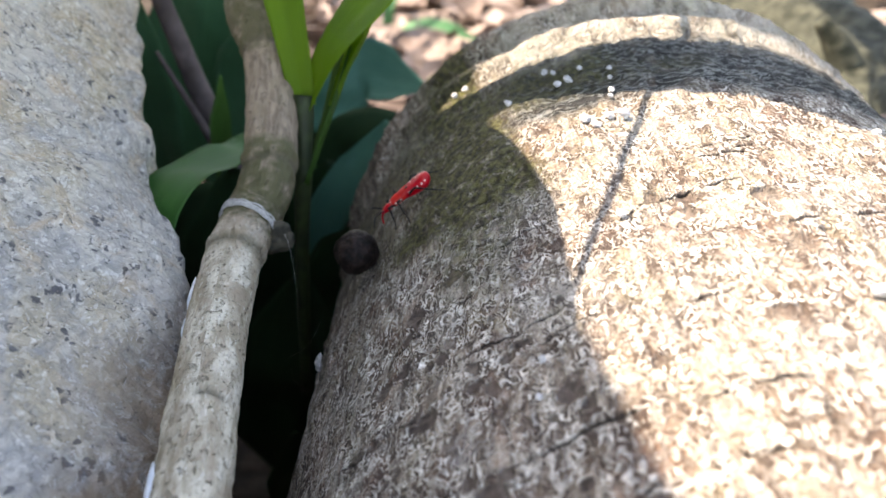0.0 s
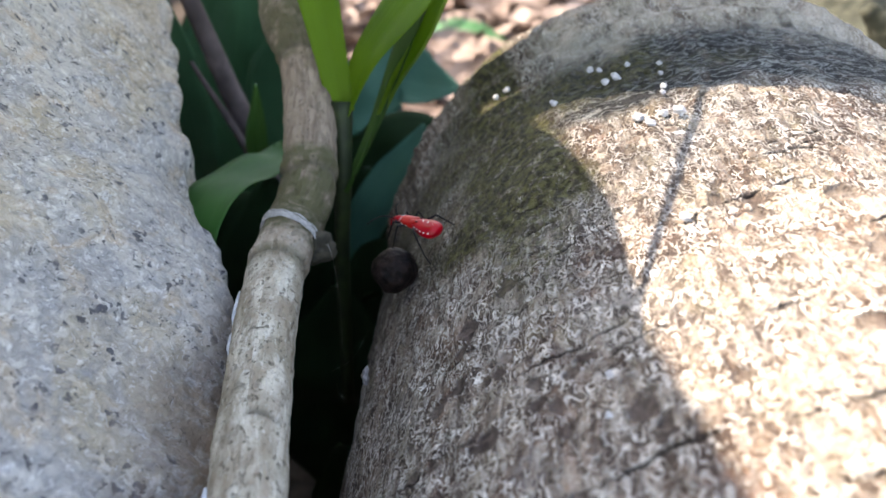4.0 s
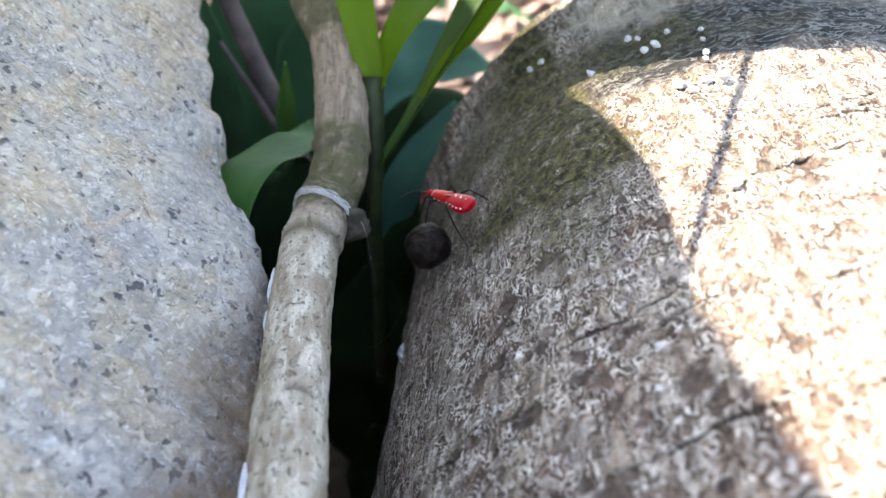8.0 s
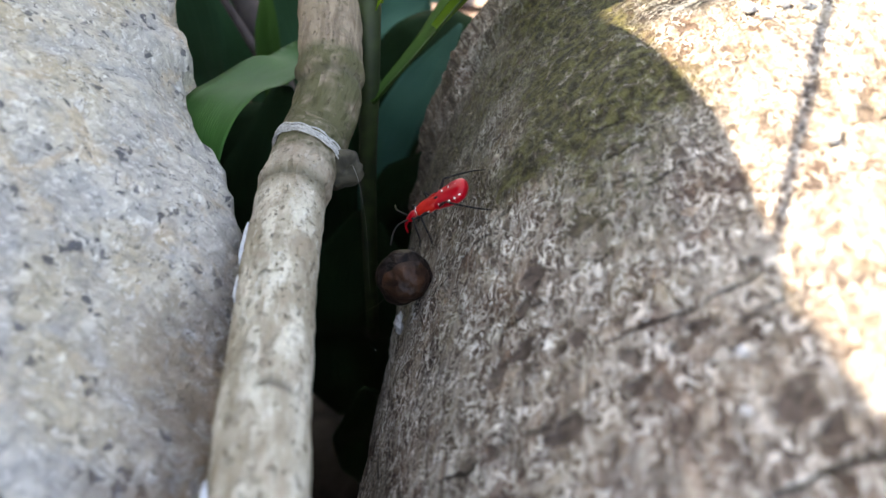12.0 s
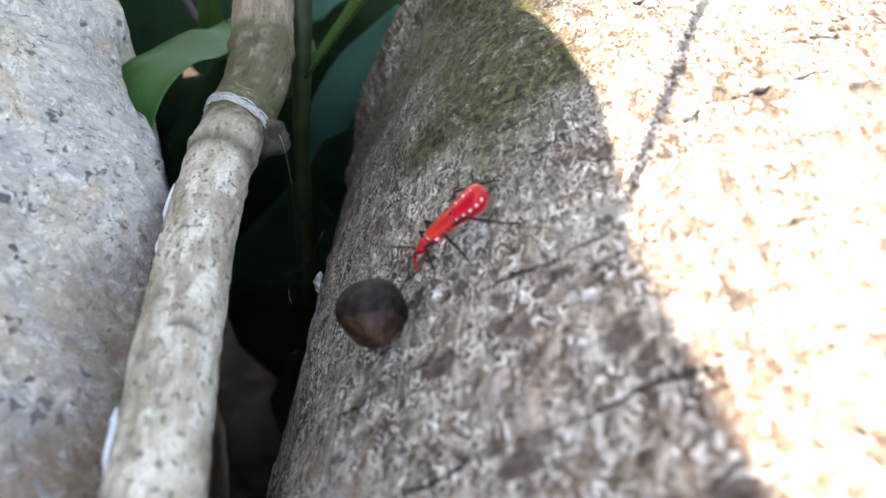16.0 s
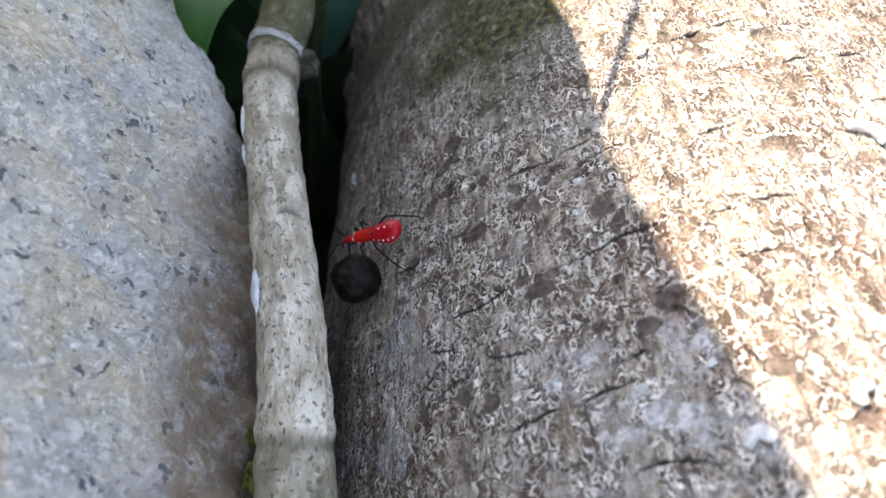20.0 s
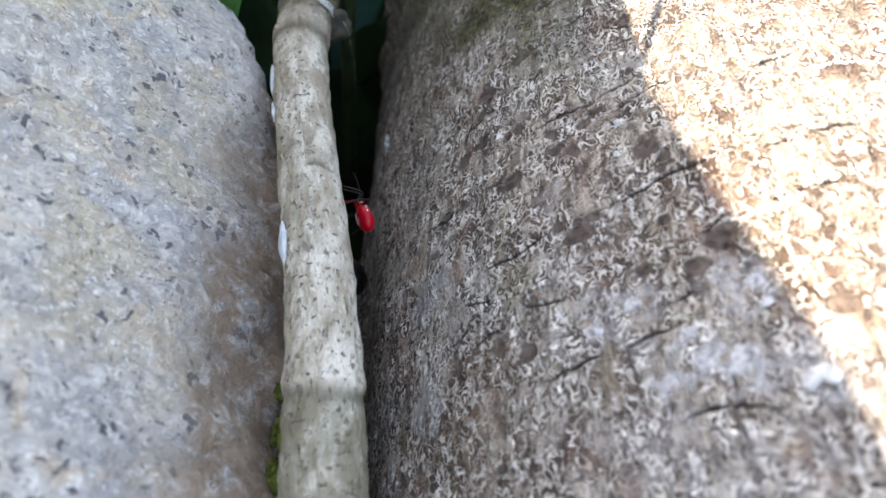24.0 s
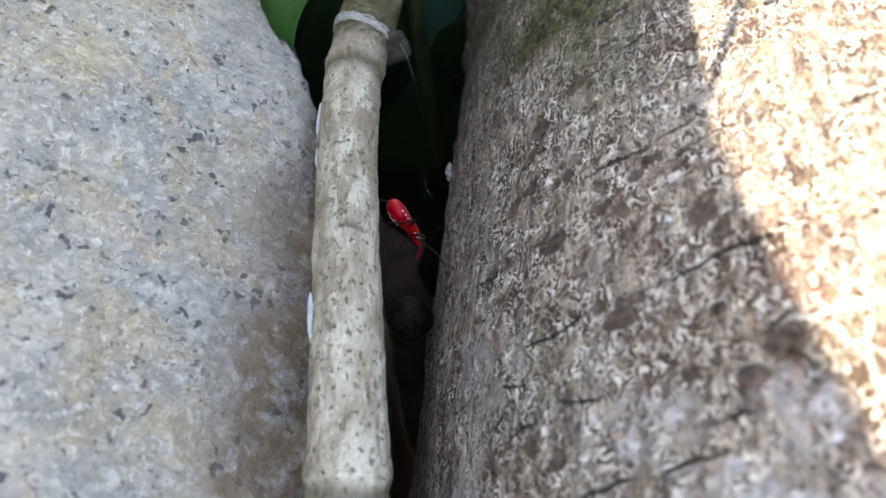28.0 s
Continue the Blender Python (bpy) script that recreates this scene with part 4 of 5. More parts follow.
def added_shade_shrub():
    """A broad leaf added overhead, out of the camera's sight, shades the boulder, the twig and the near half of the
    trunk.
    """
    thing = tagged(new("added_shade_shrub"), "unseen broad-leaved shrub added to shade the boulder and trunk", "shrub")
    part("stem", tube("stem", [(-0.62, -0.31, -0.08), (-0.57, -0.31, 0.12), (-0.45, -0.30, 0.30), (-0.3069, -0.273, 0.345)], [0.011, 0.010, 0.007, 0.004], STEM_GREEN, 12, 30), thing)
    # half widths cut so that the leaf's edge casts the wanted shadow line
    reach = [float(np.interp(y, (-0.281, -0.211, -0.147, -0.002, 0.051, 0.103, 0.156, 0.208, 0.217, 0.225, 0.233, 0.253, 0.293, 0.333, 0.40, 0.45, 0.47), (0.02, 0.13, 0.183, 0.184, 0.180, 0.1718, 0.1602, 0.1532, 0.1520, 0.1425, 0.138, 0.137, 0.122, 0.112, 0.10, 0.06, 0.003))) for y in np.linspace(-0.281, 0.47, 188)]
    part("leaf", blade("leaf", [(-0.3069, -0.281, 0.345), (-0.3069, -0.13, 0.352), (-0.3069, 0.02, 0.354), (-0.3069, 0.25, 0.352), (-0.3069, 0.47, 0.343)], reach, MID_LEAF, (0, 0, 1), 0.0, 0.006, 0.0006, 230, 41, 9), thing)
    # unseen sapling, added so its leaves and shoot shade trunk and branch
    other = tagged(new("added_shade_sapling"), "unseen thin sapling added to shade the far side of the trunk", "sapling")
    part("stem", tube("stem", [(0.10, 1.02, -0.08), (0.09, 0.95, 0.15), (0.05, 0.70, 0.34), (0.0, 0.42, 0.36)], [0.007, 0.006, 0.004, 0.002], STEM_GREEN, 10, 40), other)
    part("stalk", tube("stalk", [(0.05, 0.70, 0.34), (0.07, 0.50, 0.36), (0.07, 0.35, 0.364), (0.06, 0.262, 0.362)], [0.003, 0.0025, 0.002], STEM_GREEN, 8, 24), other)
    nodding = part("nodding_leaf", blade("nodding_leaf", [(0, 0, 0), (-0.06, 0.001, 0.001), (-0.14, 0, 0.001), (-0.19, 0.0, 0), (-0.235, 0, -0.002)], [0.004, 0.006, 0.0075, 0.0075, 0.007, 0.005, 0.001], SEEDLING, (0, 0, 1), 0.0, 0.05, 0.0006, 60, 13, 6), other, "narrow bright green leaf", pose(0.06, 0.222, 0.362))
    drooping = part("drooping_leaf", blade("drooping_leaf", [(0, 0, 0), (-0.06, 0.001, 0.001), (-0.14, 0, 0.001), (-0.20, 0.002, 0), (-0.252, 0.006, -0.002)], [0.004, 0.017, 0.021, 0.021, 0.020, 0.018, 0.004], MID_LEAF, (0, 0, 1), 0.0, 0.05, 0.0006, 60, 13, 6), other, "", pose(0.06, 0.243, 0.366))
    part("leaf", blade("leaf", [(0.03, 0.42, 0.36), (0.02, 0.36, 0.358), (0.01, 0.29, 0.355), (0.0, 0.22, 0.348)], [0.004, 0.05, 0.062, 0.055, 0.002], MID_LEAF, (0, 0, 1), 0.1, 0.05, 0.0006, 40, 13, 5), other)
    part("leaf", blade("leaf", [(0.03, 1.0, 0.47), (-0.04, 0.88, 0.50), (-0.09, 0.74, 0.505), (-0.10, 0.55, 0.47)], [0.004, 0.09, 0.12, 0.11, 0.002], MID_LEAF, (0, 0, 1), 0.05, 0.05, 0.0006, 50, 13, 8), other)
    part("stalk", tube("stalk", [(0.09, 0.95, 0.15), (0.08, 0.99, 0.32), (0.03, 1.0, 0.47)], [0.004, 0.003, 0.002], STEM_GREEN, 8, 20), other)
    part("leaf", blade("leaf", [(0.05, 0.70, 0.34), (0.055, 0.56, 0.38), (0.03, 0.46, 0.385), (0.0, 0.36, 0.38)], [0.004, 0.055, 0.065, 0.06, 0.03], MID_LEAF, (0, 0, 1), 0.05, 0.05, 0.0006, 40, 13, 8), other)
    part("shoot", tube("shoot", [(0.0, 0.42, 0.36), (0.022, 0.31, 0.26), (0.0185, 0.222, 0.208), (0.0079, 0.2003, 0.205), (-0.0014, 0.181, 0.205), (-0.0186, 0.1495, 0.205), (-0.0337, 0.1215, 0.205), (-0.042, 0.104, 0.203)], [0.0014, 0.0011, 0.0010, 0.0010, 0.0009, 0.0006], STEM_GREEN, 8, 60), other)
    return nodding, drooping


def added_shade_palm():
    """A slender palm added out of sight; its feathery frond sways before the sun and thins the light."""
    palm = tagged(new("added_shade_palm"), "unseen slender palm with a feathery frond, added to thin the sunlight", "palm")
    part("stem", tube("stem", [(-1.12, 1.30, -0.08), (-1.12, 1.26, 0.9), (-1.09, 1.02, 1.6), (-1.083, 0.69, 1.75)], [0.012, 0.010, 0.006, 0.002], STEM_GREEN, 10, 50), palm)
    frond = part("frond", tube("frond", [(-0.085, 0.0, 0.0), (0.0, 0.0, 0.004), (0.085, 0.0, 0.0)], [0.0008, 0.0012, 0.0006], STEM_GREEN, 8, 24), palm, "", pose(-1.083, 0.648, 1.76))
    for k in range(15):
        for way in (-1, 1):
            x = -0.078 + k * 0.0112
            part("leaflet", blade("leaflet", [(x, 0, 0.002), (x + 0.001, way * 0.022, 0.003), (x + 0.002, way * 0.042, 0.001)], [0.0015, 0.0029, 0.0029, 0.0006], MID_LEAF, (0, 0, 1), 0.1, 0.05, 0.0004, 10, 5, k), frond)
    return frond


# ---- ground ----
def ground():
    near = np.linspace(-0.6, 0.9, 160)
    grid = np.concatenate([[-60, -20, -6, -2], near, [2, 6, 20, 60]])
    X, Y = np.meshgrid(grid, grid)
    Z = -0.066 + 0.006 * layered(X * 9 + 50, Y * 9 + 50, 0, 3, 81) * (np.hypot(X, Y) < 1.5)
    Z += 0.12 * np.exp(-(((X - 0.172) / 0.055) ** 2) - ((Y - 0.20) / 0.14) ** 2)
    tagged(new("ground", sheet("ground", np.stack([X, Y, Z], -1), SOIL)), "dark damp soil under leaf litter", "ground", kind="structure")


def litter():
    """Dry leaves strewn over the soil."""
    rng = random.Random(8)
    patches, uvs = [], []
    bm = bmesh.new()
    for n in range(2400):
        x, y = rng.gauss(0.08, 0.55), rng.gauss(0.75, 0.55)
        if n % 3 == 0:
            x, y = rng.uniform(-0.12, 0.3), rng.uniform(0.42, 1.0)
        if n % 12 == 1:
            x, y = rng.uniform(0.13, 0.20), rng.uniform(0.08, 0.34)
        if x < 0.03 and -0.5 < y < 0.42 and x > -0.4 or -0.4 < x < 0.125 and -0.55 < y < 0.25:
            continue
        length, w, turn, tip = rng.uniform(0.02, 0.06), rng.uniform(0.006, 0.016), rng.uniform(0, 6.28), rng.uniform(-0.5, 0.5)
        curl = rng.uniform(-0.5, 0.9)
        rise = 0.12 * math.exp(-(((x - 0.172) / 0.055) ** 2) - ((y - 0.20) / 0.14) ** 2)
        m = Matrix.Translation((x, y, rise - 0.055 + rng.uniform(-0.003, 0.012))) @ Euler((tip, rng.uniform(-0.6, 0.6), turn)).to_matrix().to_4x4()
        grid = []
        for i in range(7):
            t = i / 6
            wide = w * math.sin(math.pi * (0.06 + 0.9 * t)) ** 0.8
            grid.append([bm.verts.new(m @ Vector((c * wide, (t - 0.5) * length, curl * (t - 0.5) ** 2 * length + abs(c) * wide * 0.5))) for c in (-1, -0.4, 0.4, 1)])
        for i in range(6):
            for j in range(3):
                bm.faces.new((grid[i][j], grid[i][j + 1], grid[i + 1][j + 1], grid[i + 1][j]))
    mesh = bpy.data.meshes.new("leaf_litter")
    bm.to_mesh(mesh)
    bm.free()
    mesh.materials.append(LITTER)
    tagged(new("leaf_litter", mesh), "brown dry leaves strewn over the soil", "leaf litter", kind="stuff")


def beside_trunk():
    p, s = along([(0.21, 0.05, -0.03, 0.04), (0.205, 0.15, 0.0, 0.043), (0.20, 0.25, 0.02, 0.045), (0.20, 0.42, 0.03, 0.045), (0.21, 0.6, 0.03, 0.04)], 120)
    ring, a, out = rings(p[:, :3], p[:, 3], 60)
    ring = ring + out * (0.004 * layered(a[None] * 1.6 + 5, s[:, None] * 25, 0, 3, 91) + 0.001 * layered(a[None] * 9 + 5, s[:, None] * 90, 0, 2, 95))[..., None]
    branch = tagged(new("dead_branch"), "rough mossy grey dead branch lying beyond the trunk", "branch")
    part("wood", sheet("wood", ring, WOOD, True, np.stack(np.broadcast_arrays(a[None] * 0.05, s[:, None]), -1), cap=True), branch)
    part("side_stub", tube("side_stub", [(0.185, 0.30, 0.05), (0.172, 0.308, 0.072), (0.163, 0.312, 0.082)], [0.010, 0.008, 0.006, 0.003], WOOD, 14, 14), branch)
    for n, (x, y, z) in enumerate(((0.172, 0.20, 0.042), (0.180, 0.26, 0.055), (0.168, 0.34, 0.052))):
        part("moss_patch", blob("moss_patch", (0.009, 0.014, 0.005), MOSS, n + 40, 0.5, 14, 20), branch, "dark green moss patch", pose(x, y, z, 0, -35, n * 40))
    leaf = tagged(new("dry_leaf"), "orange-brown curled dry leaf lodged beside the trunk", "leaf")
    part("leaf_blade", blade("leaf_blade", [(0.124, 0.135, 0.074), (0.128, 0.150, 0.081), (0.132, 0.166, 0.085), (0.137, 0.182, 0.083)], [0.002, 0.010, 0.012, 0.009, 0.001], ORANGE, (-0.4, -0.5, 1), 0.2, 0.35, 0.0005, 26, 9, 4), leaf)
    part("leaf_stalk", tube("leaf_stalk", [(0.137, 0.182, 0.083), (0.140, 0.190, 0.080), (0.144, 0.197, 0.072)], [0.0007, 0.0006, 0.0005], ORANGE, 7, 10), leaf)
    # low green plants in the open beyond the trunk
    rng = random.Random(12)
    for n, (x, y, size) in enumerate(((-0.03, 0.92, 0.07), (0.06, 0.98, 0.09), (0.16, 0.90, 0.06), (0.12, 1.15, 0.12), (-0.12, 1.05, 0.11), (0.26, 1.05, 0.10), (0.40, 0.95, 0.10), (0.50, 0.80, 0.09))):
        plant = tagged(new("ground_plant"), "low bright green broad-leaved plant in leaf litter", "plant", "plants beyond the trunk")
        part("stem", tube("stem", [(x, y, -0.07), (x + 0.003, y, -0.03), (x, y + 0.004, size * 0.4 - 0.05)], [0.002, 0.0018, 0.0012], STEM_GREEN, 7, 10), plant)
        for k in range(7):
            a = k * 0.9 + n
            r, h = size * rng.uniform(0.6, 1.0), size * rng.uniform(0.35, 0.8)
            base = Vector((x, y + 0.004, size * (0.1 + 0.05 * k) - 0.05))
            tip = base + Vector((math.cos(a) * r, math.sin(a) * r, h * 0.4))
            part("leaf", blade("leaf", [tuple(base), tuple(base.lerp(tip, 0.5) + Vector((0, 0, h * 0.35))), tuple(tip)], [0.002, r * 0.28, r * 0.30, r * 0.16, 0.001], GROUND_LEAF, (0, 0, 1), 0.15, 0.2, 0.0004, 12, 7, k), plant)
    spray = tagged(new("grass_blade"), "bright green grass blade lying over the litter", "grass")
    part("blade", blade("blade", [(-0.05, 0.665, -0.058), (-0.03, 0.655, -0.040), (0.0, 0.645, -0.034), (0.035, 0.64, -0.045)], [0.003, 0.008, 0.010, 0.008, 0.001], GROUND_LEAF, (0, -0.3, 1), 0.2, 0.1, 0.0004, 20, 7, 2), spray)
    part("blade", blade("blade", [(-0.05, 0.665, -0.058), (-0.045, 0.66, -0.02), (-0.03, 0.66, -0.005), (-0.01, 0.66, -0.012)], [0.003, 0.005, 0.005, 0.004, 0.001], GROUND_LEAF, (0, -0.6, 1), 0.2, 0.1, 0.0004, 20, 7, 3), spray)


def fungi():
    small = [(0.0120, 0.0625, 0.0009, 1.0), (0.0130, 0.0684, 0.0009, 1.1), (-0.0111, 0.0575, 0.0006, 1.0), (0.0233, 0.0335, 0.0009, 1.6), (0.0272, 0.0928, 0.0013, 1.1), (0.0333, 0.1227, 0.0018, 1.1), (0.0310, 0.1235, 0.0013, 1.0), (0.0268, 0.1246, 0.0016, 1.0), (0.0282, 0.1215, 0.0014, 1.3), (0.0222, 0.1505, 0.0011, 1.1), (0.0238, 0.1492, 0.0009, 1.2), (0.0331, 0.1338, 0.0011, 1.0), (0.0325, 0.1318, 0.0009, 1.0), (0.0261, 0.1434, 0.0014, 1.3), (0.0240, 0.1428, 0.0012, 1.2), (0.0290, 0.1476, 0.0010, 1.1), (0.0143, 0.1427, 0.0013, 1.6), (0.0345, 0.1443, 0.0009, 1.0), (0.0338, 0.1398, 0.0009, 1.0), (0.0056, 0.1601, 0.0012, 1.2), (0.0031, 0.1605, 0.0011, 1.1), (0.0775, 0.118, 0.0014, 1.0), (0.0560, 0.0650, 0.0010, 1.2), (0.0205, 0.0905, 0.0007, 1.0)]
    for n, (x, y, r, long) in enumerate(small):
        p, way, a = on_log(x, y, r * 0.45)
        r *= 0.56
        m = blob("white_fungus", (r * long, r, r * 0.75), FUNGUS, n, 0.32, 22, 30)
        ob = tagged(new("white_fungus", m), "tiny white puff fungus on the bark", "fungus", "white fungi on the trunk")
        ob.matrix_basis = Matrix.Translation(p) @ pose(0, 0, 0, 0, math.degrees(a), n * 67 % 180)
    for x, y, reach, turn in ((0.0259, 0.0232, 0.0034, 10), (0.0545, 0.0670, 0.0060, -35), (0.0380, 0.0265, 0.0026, 60)):
        p, way, a = on_log(x, y, 0.0006)
        m = tube("white_fungus", [(-reach / 2, -0.0006, 0), (-reach / 5, 0.0004, 0.0002), (reach / 5, 0.0005, 0.0002), (reach / 2, -0.0008, 0)], [0.0006, 0.0009, 0.0008, 0.0010, 0.0006], FUNGUS, 10, 18)
        ob = tagged(new("white_fungus", m), "curved white crust of fungus on the bark", "fungus", "white fungi on the trunk")
        ob.matrix_basis = Matrix.Translation(p) @ pose(0, 0, 0, 0, math.degrees(a), turn)


# ---- the bug and its seed ----
def body_shell(name, stations, material, sides=24):
    """A rounded body: stations of (y, half width, half height, centre height)."""
    st = np.array(stations, float)
    n = 34
    t = np.linspace(0, 1, n)
    k = np.linspace(0, 1, len(st))
    line, _ = along([tuple(row) for row in st], n)
    a = np.linspace(0, 2 * np.pi, sides, endpoint=False)
    p = np.stack([line[:, 1:2] * np.sin(a)[None], np.broadcast_to(line[:, 0:1], (n, sides)), line[:, 3:4] + line[:, 2:3] * np.cos(a)[None]], -1)
    return sheet(name, p, material, True, np.stack(np.broadcast_arrays(a[None] * 0.002, line[:, 0:1]), -1), cap=True)


MM = 0.001


def red_bug():
    bug = tagged(new("red_bug"), "glossy red cotton stainer nymph with white marks", "insect")
    part("abdomen", body_shell("abdomen", [(y * MM, w * MM, h * MM, z * MM) for y, w, h, z in ((-6.2, 0.15, 0.12, 0.3), (-6.0, 1.15, 0.75, 0.25), (-5.2, 1.98, 1.3, 0.1), (-4.0, 2.35, 1.50, 0.0), (-2.6, 2.15, 1.45, 0.0), (-1.2, 1.68, 1.3, 0.1), (0.2, 1.32, 1.05, 0.2), (1.0, 0.9, 0.8, 0.25))], RED), bug)
    part("thorax", body_shell("thorax", [(y * MM, w * MM, h * MM, z * MM) for y, w, h, z in ((-0.9, 0.5, 0.4, 0.5), (-0.2, 1.30, 1.02, 0.35), (1.0, 1.42, 1.08, 0.3), (2.3, 1.34, 1.0, 0.25), (3.4, 1.05, 0.80, 0.2), (3.9, 0.7, 0.5, 0.15))], ORANGE_RED), bug, "orange-red thorax")
    head = part("head", body_shell("head", [(y * MM, w * MM, h * MM, z * MM) for y, w, h, z in ((3.6, 0.55, 0.45, 0.1), (4.2, 0.95, 0.76, 0.05), (4.9, 0.86, 0.68, 0.0), (5.7, 0.55, 0.40, -0.1), (6.2, 0.12, 0.12, -0.2))], RED), bug)
    for x in (-1, 1):
        part("eye", blob("eye", (0.24 * MM, 0.28 * MM, 0.24 * MM), BLACK, 1, 0.02, 8, 10), head, "black eye", pose(0.88 * x * MM, 4.5 * MM, 0.2 * MM))
        pad = part("wing_pad", blob("wing_pad", (0.55 * MM, 1.15 * MM, 0.22 * MM), ORANGE_RED, 2, 0.03, 10, 16), bug, "orange wing pad", pose(0.72 * x * MM, -0.2 * MM, 1.12 * MM, -6, 22 * x, -8 * x))
        part("dark_tip", blob("dark_tip", (0.22 * MM, 0.42 * MM, 0.14 * MM), BLACK, 3, 0.03, 8, 12), pad, "black wing pad tip", pose(0, -0.72 * MM, 0.12 * MM))
        ant = part("antenna", tube("antenna", [(0.45 * x * MM, 5.4 * MM, 0.1 * MM), (1.5 * x * MM, 6.6 * MM, 0.9 * MM), (2.9 * x * MM, 7.6 * MM, 1.0 * MM), (5.2 * x * MM, 8.4 * MM, 0.5 * MM)], [0.17 * MM, 0.15 * MM, 0.14 * MM, 0.1 * MM], BLACK, 7, 26), bug, "thin black antenna")
        for n, y in enumerate((2.55, 1.35, -0.55)):
            part("white_mark", blob("white_mark", (0.18 * MM, 0.28 * MM, 0.2 * MM), WHITE_MARK, n, 0.1, 8, 10), bug, "white side mark", pose((1.22 + 0.10 * (n == 1)) * x * MM, y * MM, 0.15 * MM))
        for n, (y, w) in enumerate(((-1.0, 1.60), (-2.0, 1.93), (-3.0, 2.22), (-4.0, 2.32), (-4.9, 2.10))):
            part("white_mark", blob("white_mark", (0.17 * MM, 0.22 * MM, 0.17 * MM), WHITE_MARK, n, 0.1, 8, 10), bug, "white abdominal spot", pose((w - 0.14) * x * MM, y * MM, 0.45 * MM))
    for n, (y, z, w) in enumerate(((-2.2, 1.44, 0.5), (-3.5, 1.50, 0.55), (-4.7, 1.38, 0.42))):
        part("white_mark", blob("white_mark", (w * 0.5 * MM, 0.13 * MM, 0.11 * MM), WHITE_MARK, n, 0.1, 8, 12), bug, "white back spot", pose(0, y * MM, z * MM))
        part("white_band", blob("white_band", (w * 1.7 * MM, 0.17 * MM, 0.1 * MM), WHITE_MARK, n, 0.1, 8, 14), bug, "white belly band", pose(0, (y + 0.1) * MM, (-z + 0.02) * MM))
    part("collar", blob("collar", (1.07 * MM, 0.10 * MM, 0.80 * MM), WHITE_MARK, 7, 0.04, 10, 18), bug, "white collar", pose(0, 3.42 * MM, 0.28 * MM))
    part("rostrum", tube("rostrum", [(0, 6.0 * MM, -0.2 * MM), (0, 6.9 * MM, -1.0 * MM), (0, 7.4 * MM, -2.2 * MM)], [0.26 * MM, 0.18 * MM, 0.12 * MM], RED, 8, 14), bug, "red sucking beak")
    legs = []
    #        hip              knee            ankle            toe, for one side
    shapes = [((0.75, 2.9, -0.3), (2.0, 4.1, 0.6), (3.0, 5.2, -2.6), (3.3, 6.0, -3.5)),
              ((0.85, 1.4, -0.4), (3.0, 1.9, 0.9), (4.6, 2.2, -2.4), (5.0, 2.5, -3.5)),
              ((0.85, -0.2, -0.4), (3.3, -2.6, 1.1), (5.3, -6.6, -2.0), (5.6, -8.2, -3.3))]
    for x in (-1, 1):
        for n, (hip, knee, ankle, toe) in enumerate(shapes):
            q = [Vector((v[0] * x, v[1], v[2])) * MM for v in (hip, knee, ankle, toe)]
            o = q[0]
            k = [tuple(v - o) for v in q]
            leg = part("leg", tube("leg", [k[0], tuple((Vector(k[0]) + Vector(k[1])) / 2 + Vector((0, 0, 0.12 * MM))), k[1]], [0.22 * MM, 0.27 * MM, 0.20 * MM], BLACK, 8, 12), bug, "thin black leg", Matrix.Translation(o))
            part("shin", tube("shin", [k[1], tuple((Vector(k[1]) + Vector(k[2])) / 2 + Vector((0.1 * x * MM, 0, 0))), k[2]], [0.19 * MM, 0.17 * MM, 0.14 * MM], BLACK, 7, 12), leg)
            part("foot", tube("foot", [k[2], tuple((Vector(k[2]) + Vector(k[3])) / 2), k[3]], [0.15 * MM, 0.13 * MM, 0.08 * MM], BLACK, 6, 8), leg)
            legs.append((leg, o, x, n))
    return bug, legs


def seed():
    thing = tagged(new("seed"), "dark wrinkled round seed with a brown dented underside", "seed")
    v = np.linspace(0.03, np.pi - 0.03, 44)[:, None]
    u = np.linspace(0, 2 * np.pi, 64, endpoint=False)[None]
    d = np.stack(np.broadcast_arrays(np.sin(v) * np.cos(u), np.sin(v) * np.sin(u), -np.cos(v)), -1)
    r = 4.5 * MM * (1 + 0.05 * layered(d[..., 0] * 2.2 + 9, d[..., 1] * 2.2 + 9, d[..., 2] * 2.2 + 9, 4, 5))
    # shallow dents and a flattened scar on the brown underside
    for way, wide, deep in (((0.1, 0.0, -1.0), 0.30, 0.10), ((0.7, 0.3, -0.65), 0.26, 0.07), ((-0.5, 0.6, -0.6), 0.24, 0.06), ((-0.3, -0.75, -0.6), 0.28, 0.07)):
        w = np.array(way) / np.linalg.norm(way)
        r = r * (1 - deep * np.exp(-(np.linalg.norm(d - w, axis=-1) / wide) ** 2))
    taper = np.clip((-d[..., 2] - 0.05) / 0.95, 0, 1)
    p = d * r[..., None] * np.stack([1 - 0.30 * taper, 1 - 0.30 * taper, 0.98 + 0.10 * taper], -1)
    low = d[..., 2] + 0.10 * layered(d[..., 0] * 2 + 5, d[..., 1] * 2 + 5, 0, 2, 15)
    base, coat = p.copy(), p.copy()
    part("seed_base", sheet("seed_base", base[:24], SEED_BROWN, True, d[:24, :, :2] * 0.004, cap=True), thing, "brown dented underside")
    cut = 13
    coat[cut:] *= (1 + 0.028 * np.clip((low[cut:] + 0.36) / 0.12, -1, 1))[..., None]
    part("seed_coat", sheet("seed_coat", coat[cut:], SEED_DARK, True, d[cut:, :, :2] * 0.004, cap=True), thing, "blackened wrinkled seed coat")
    return thing


palm_trunk()
boulder()
twig()
moss_tufts()
silk_band()
plant, swaying = seedling()
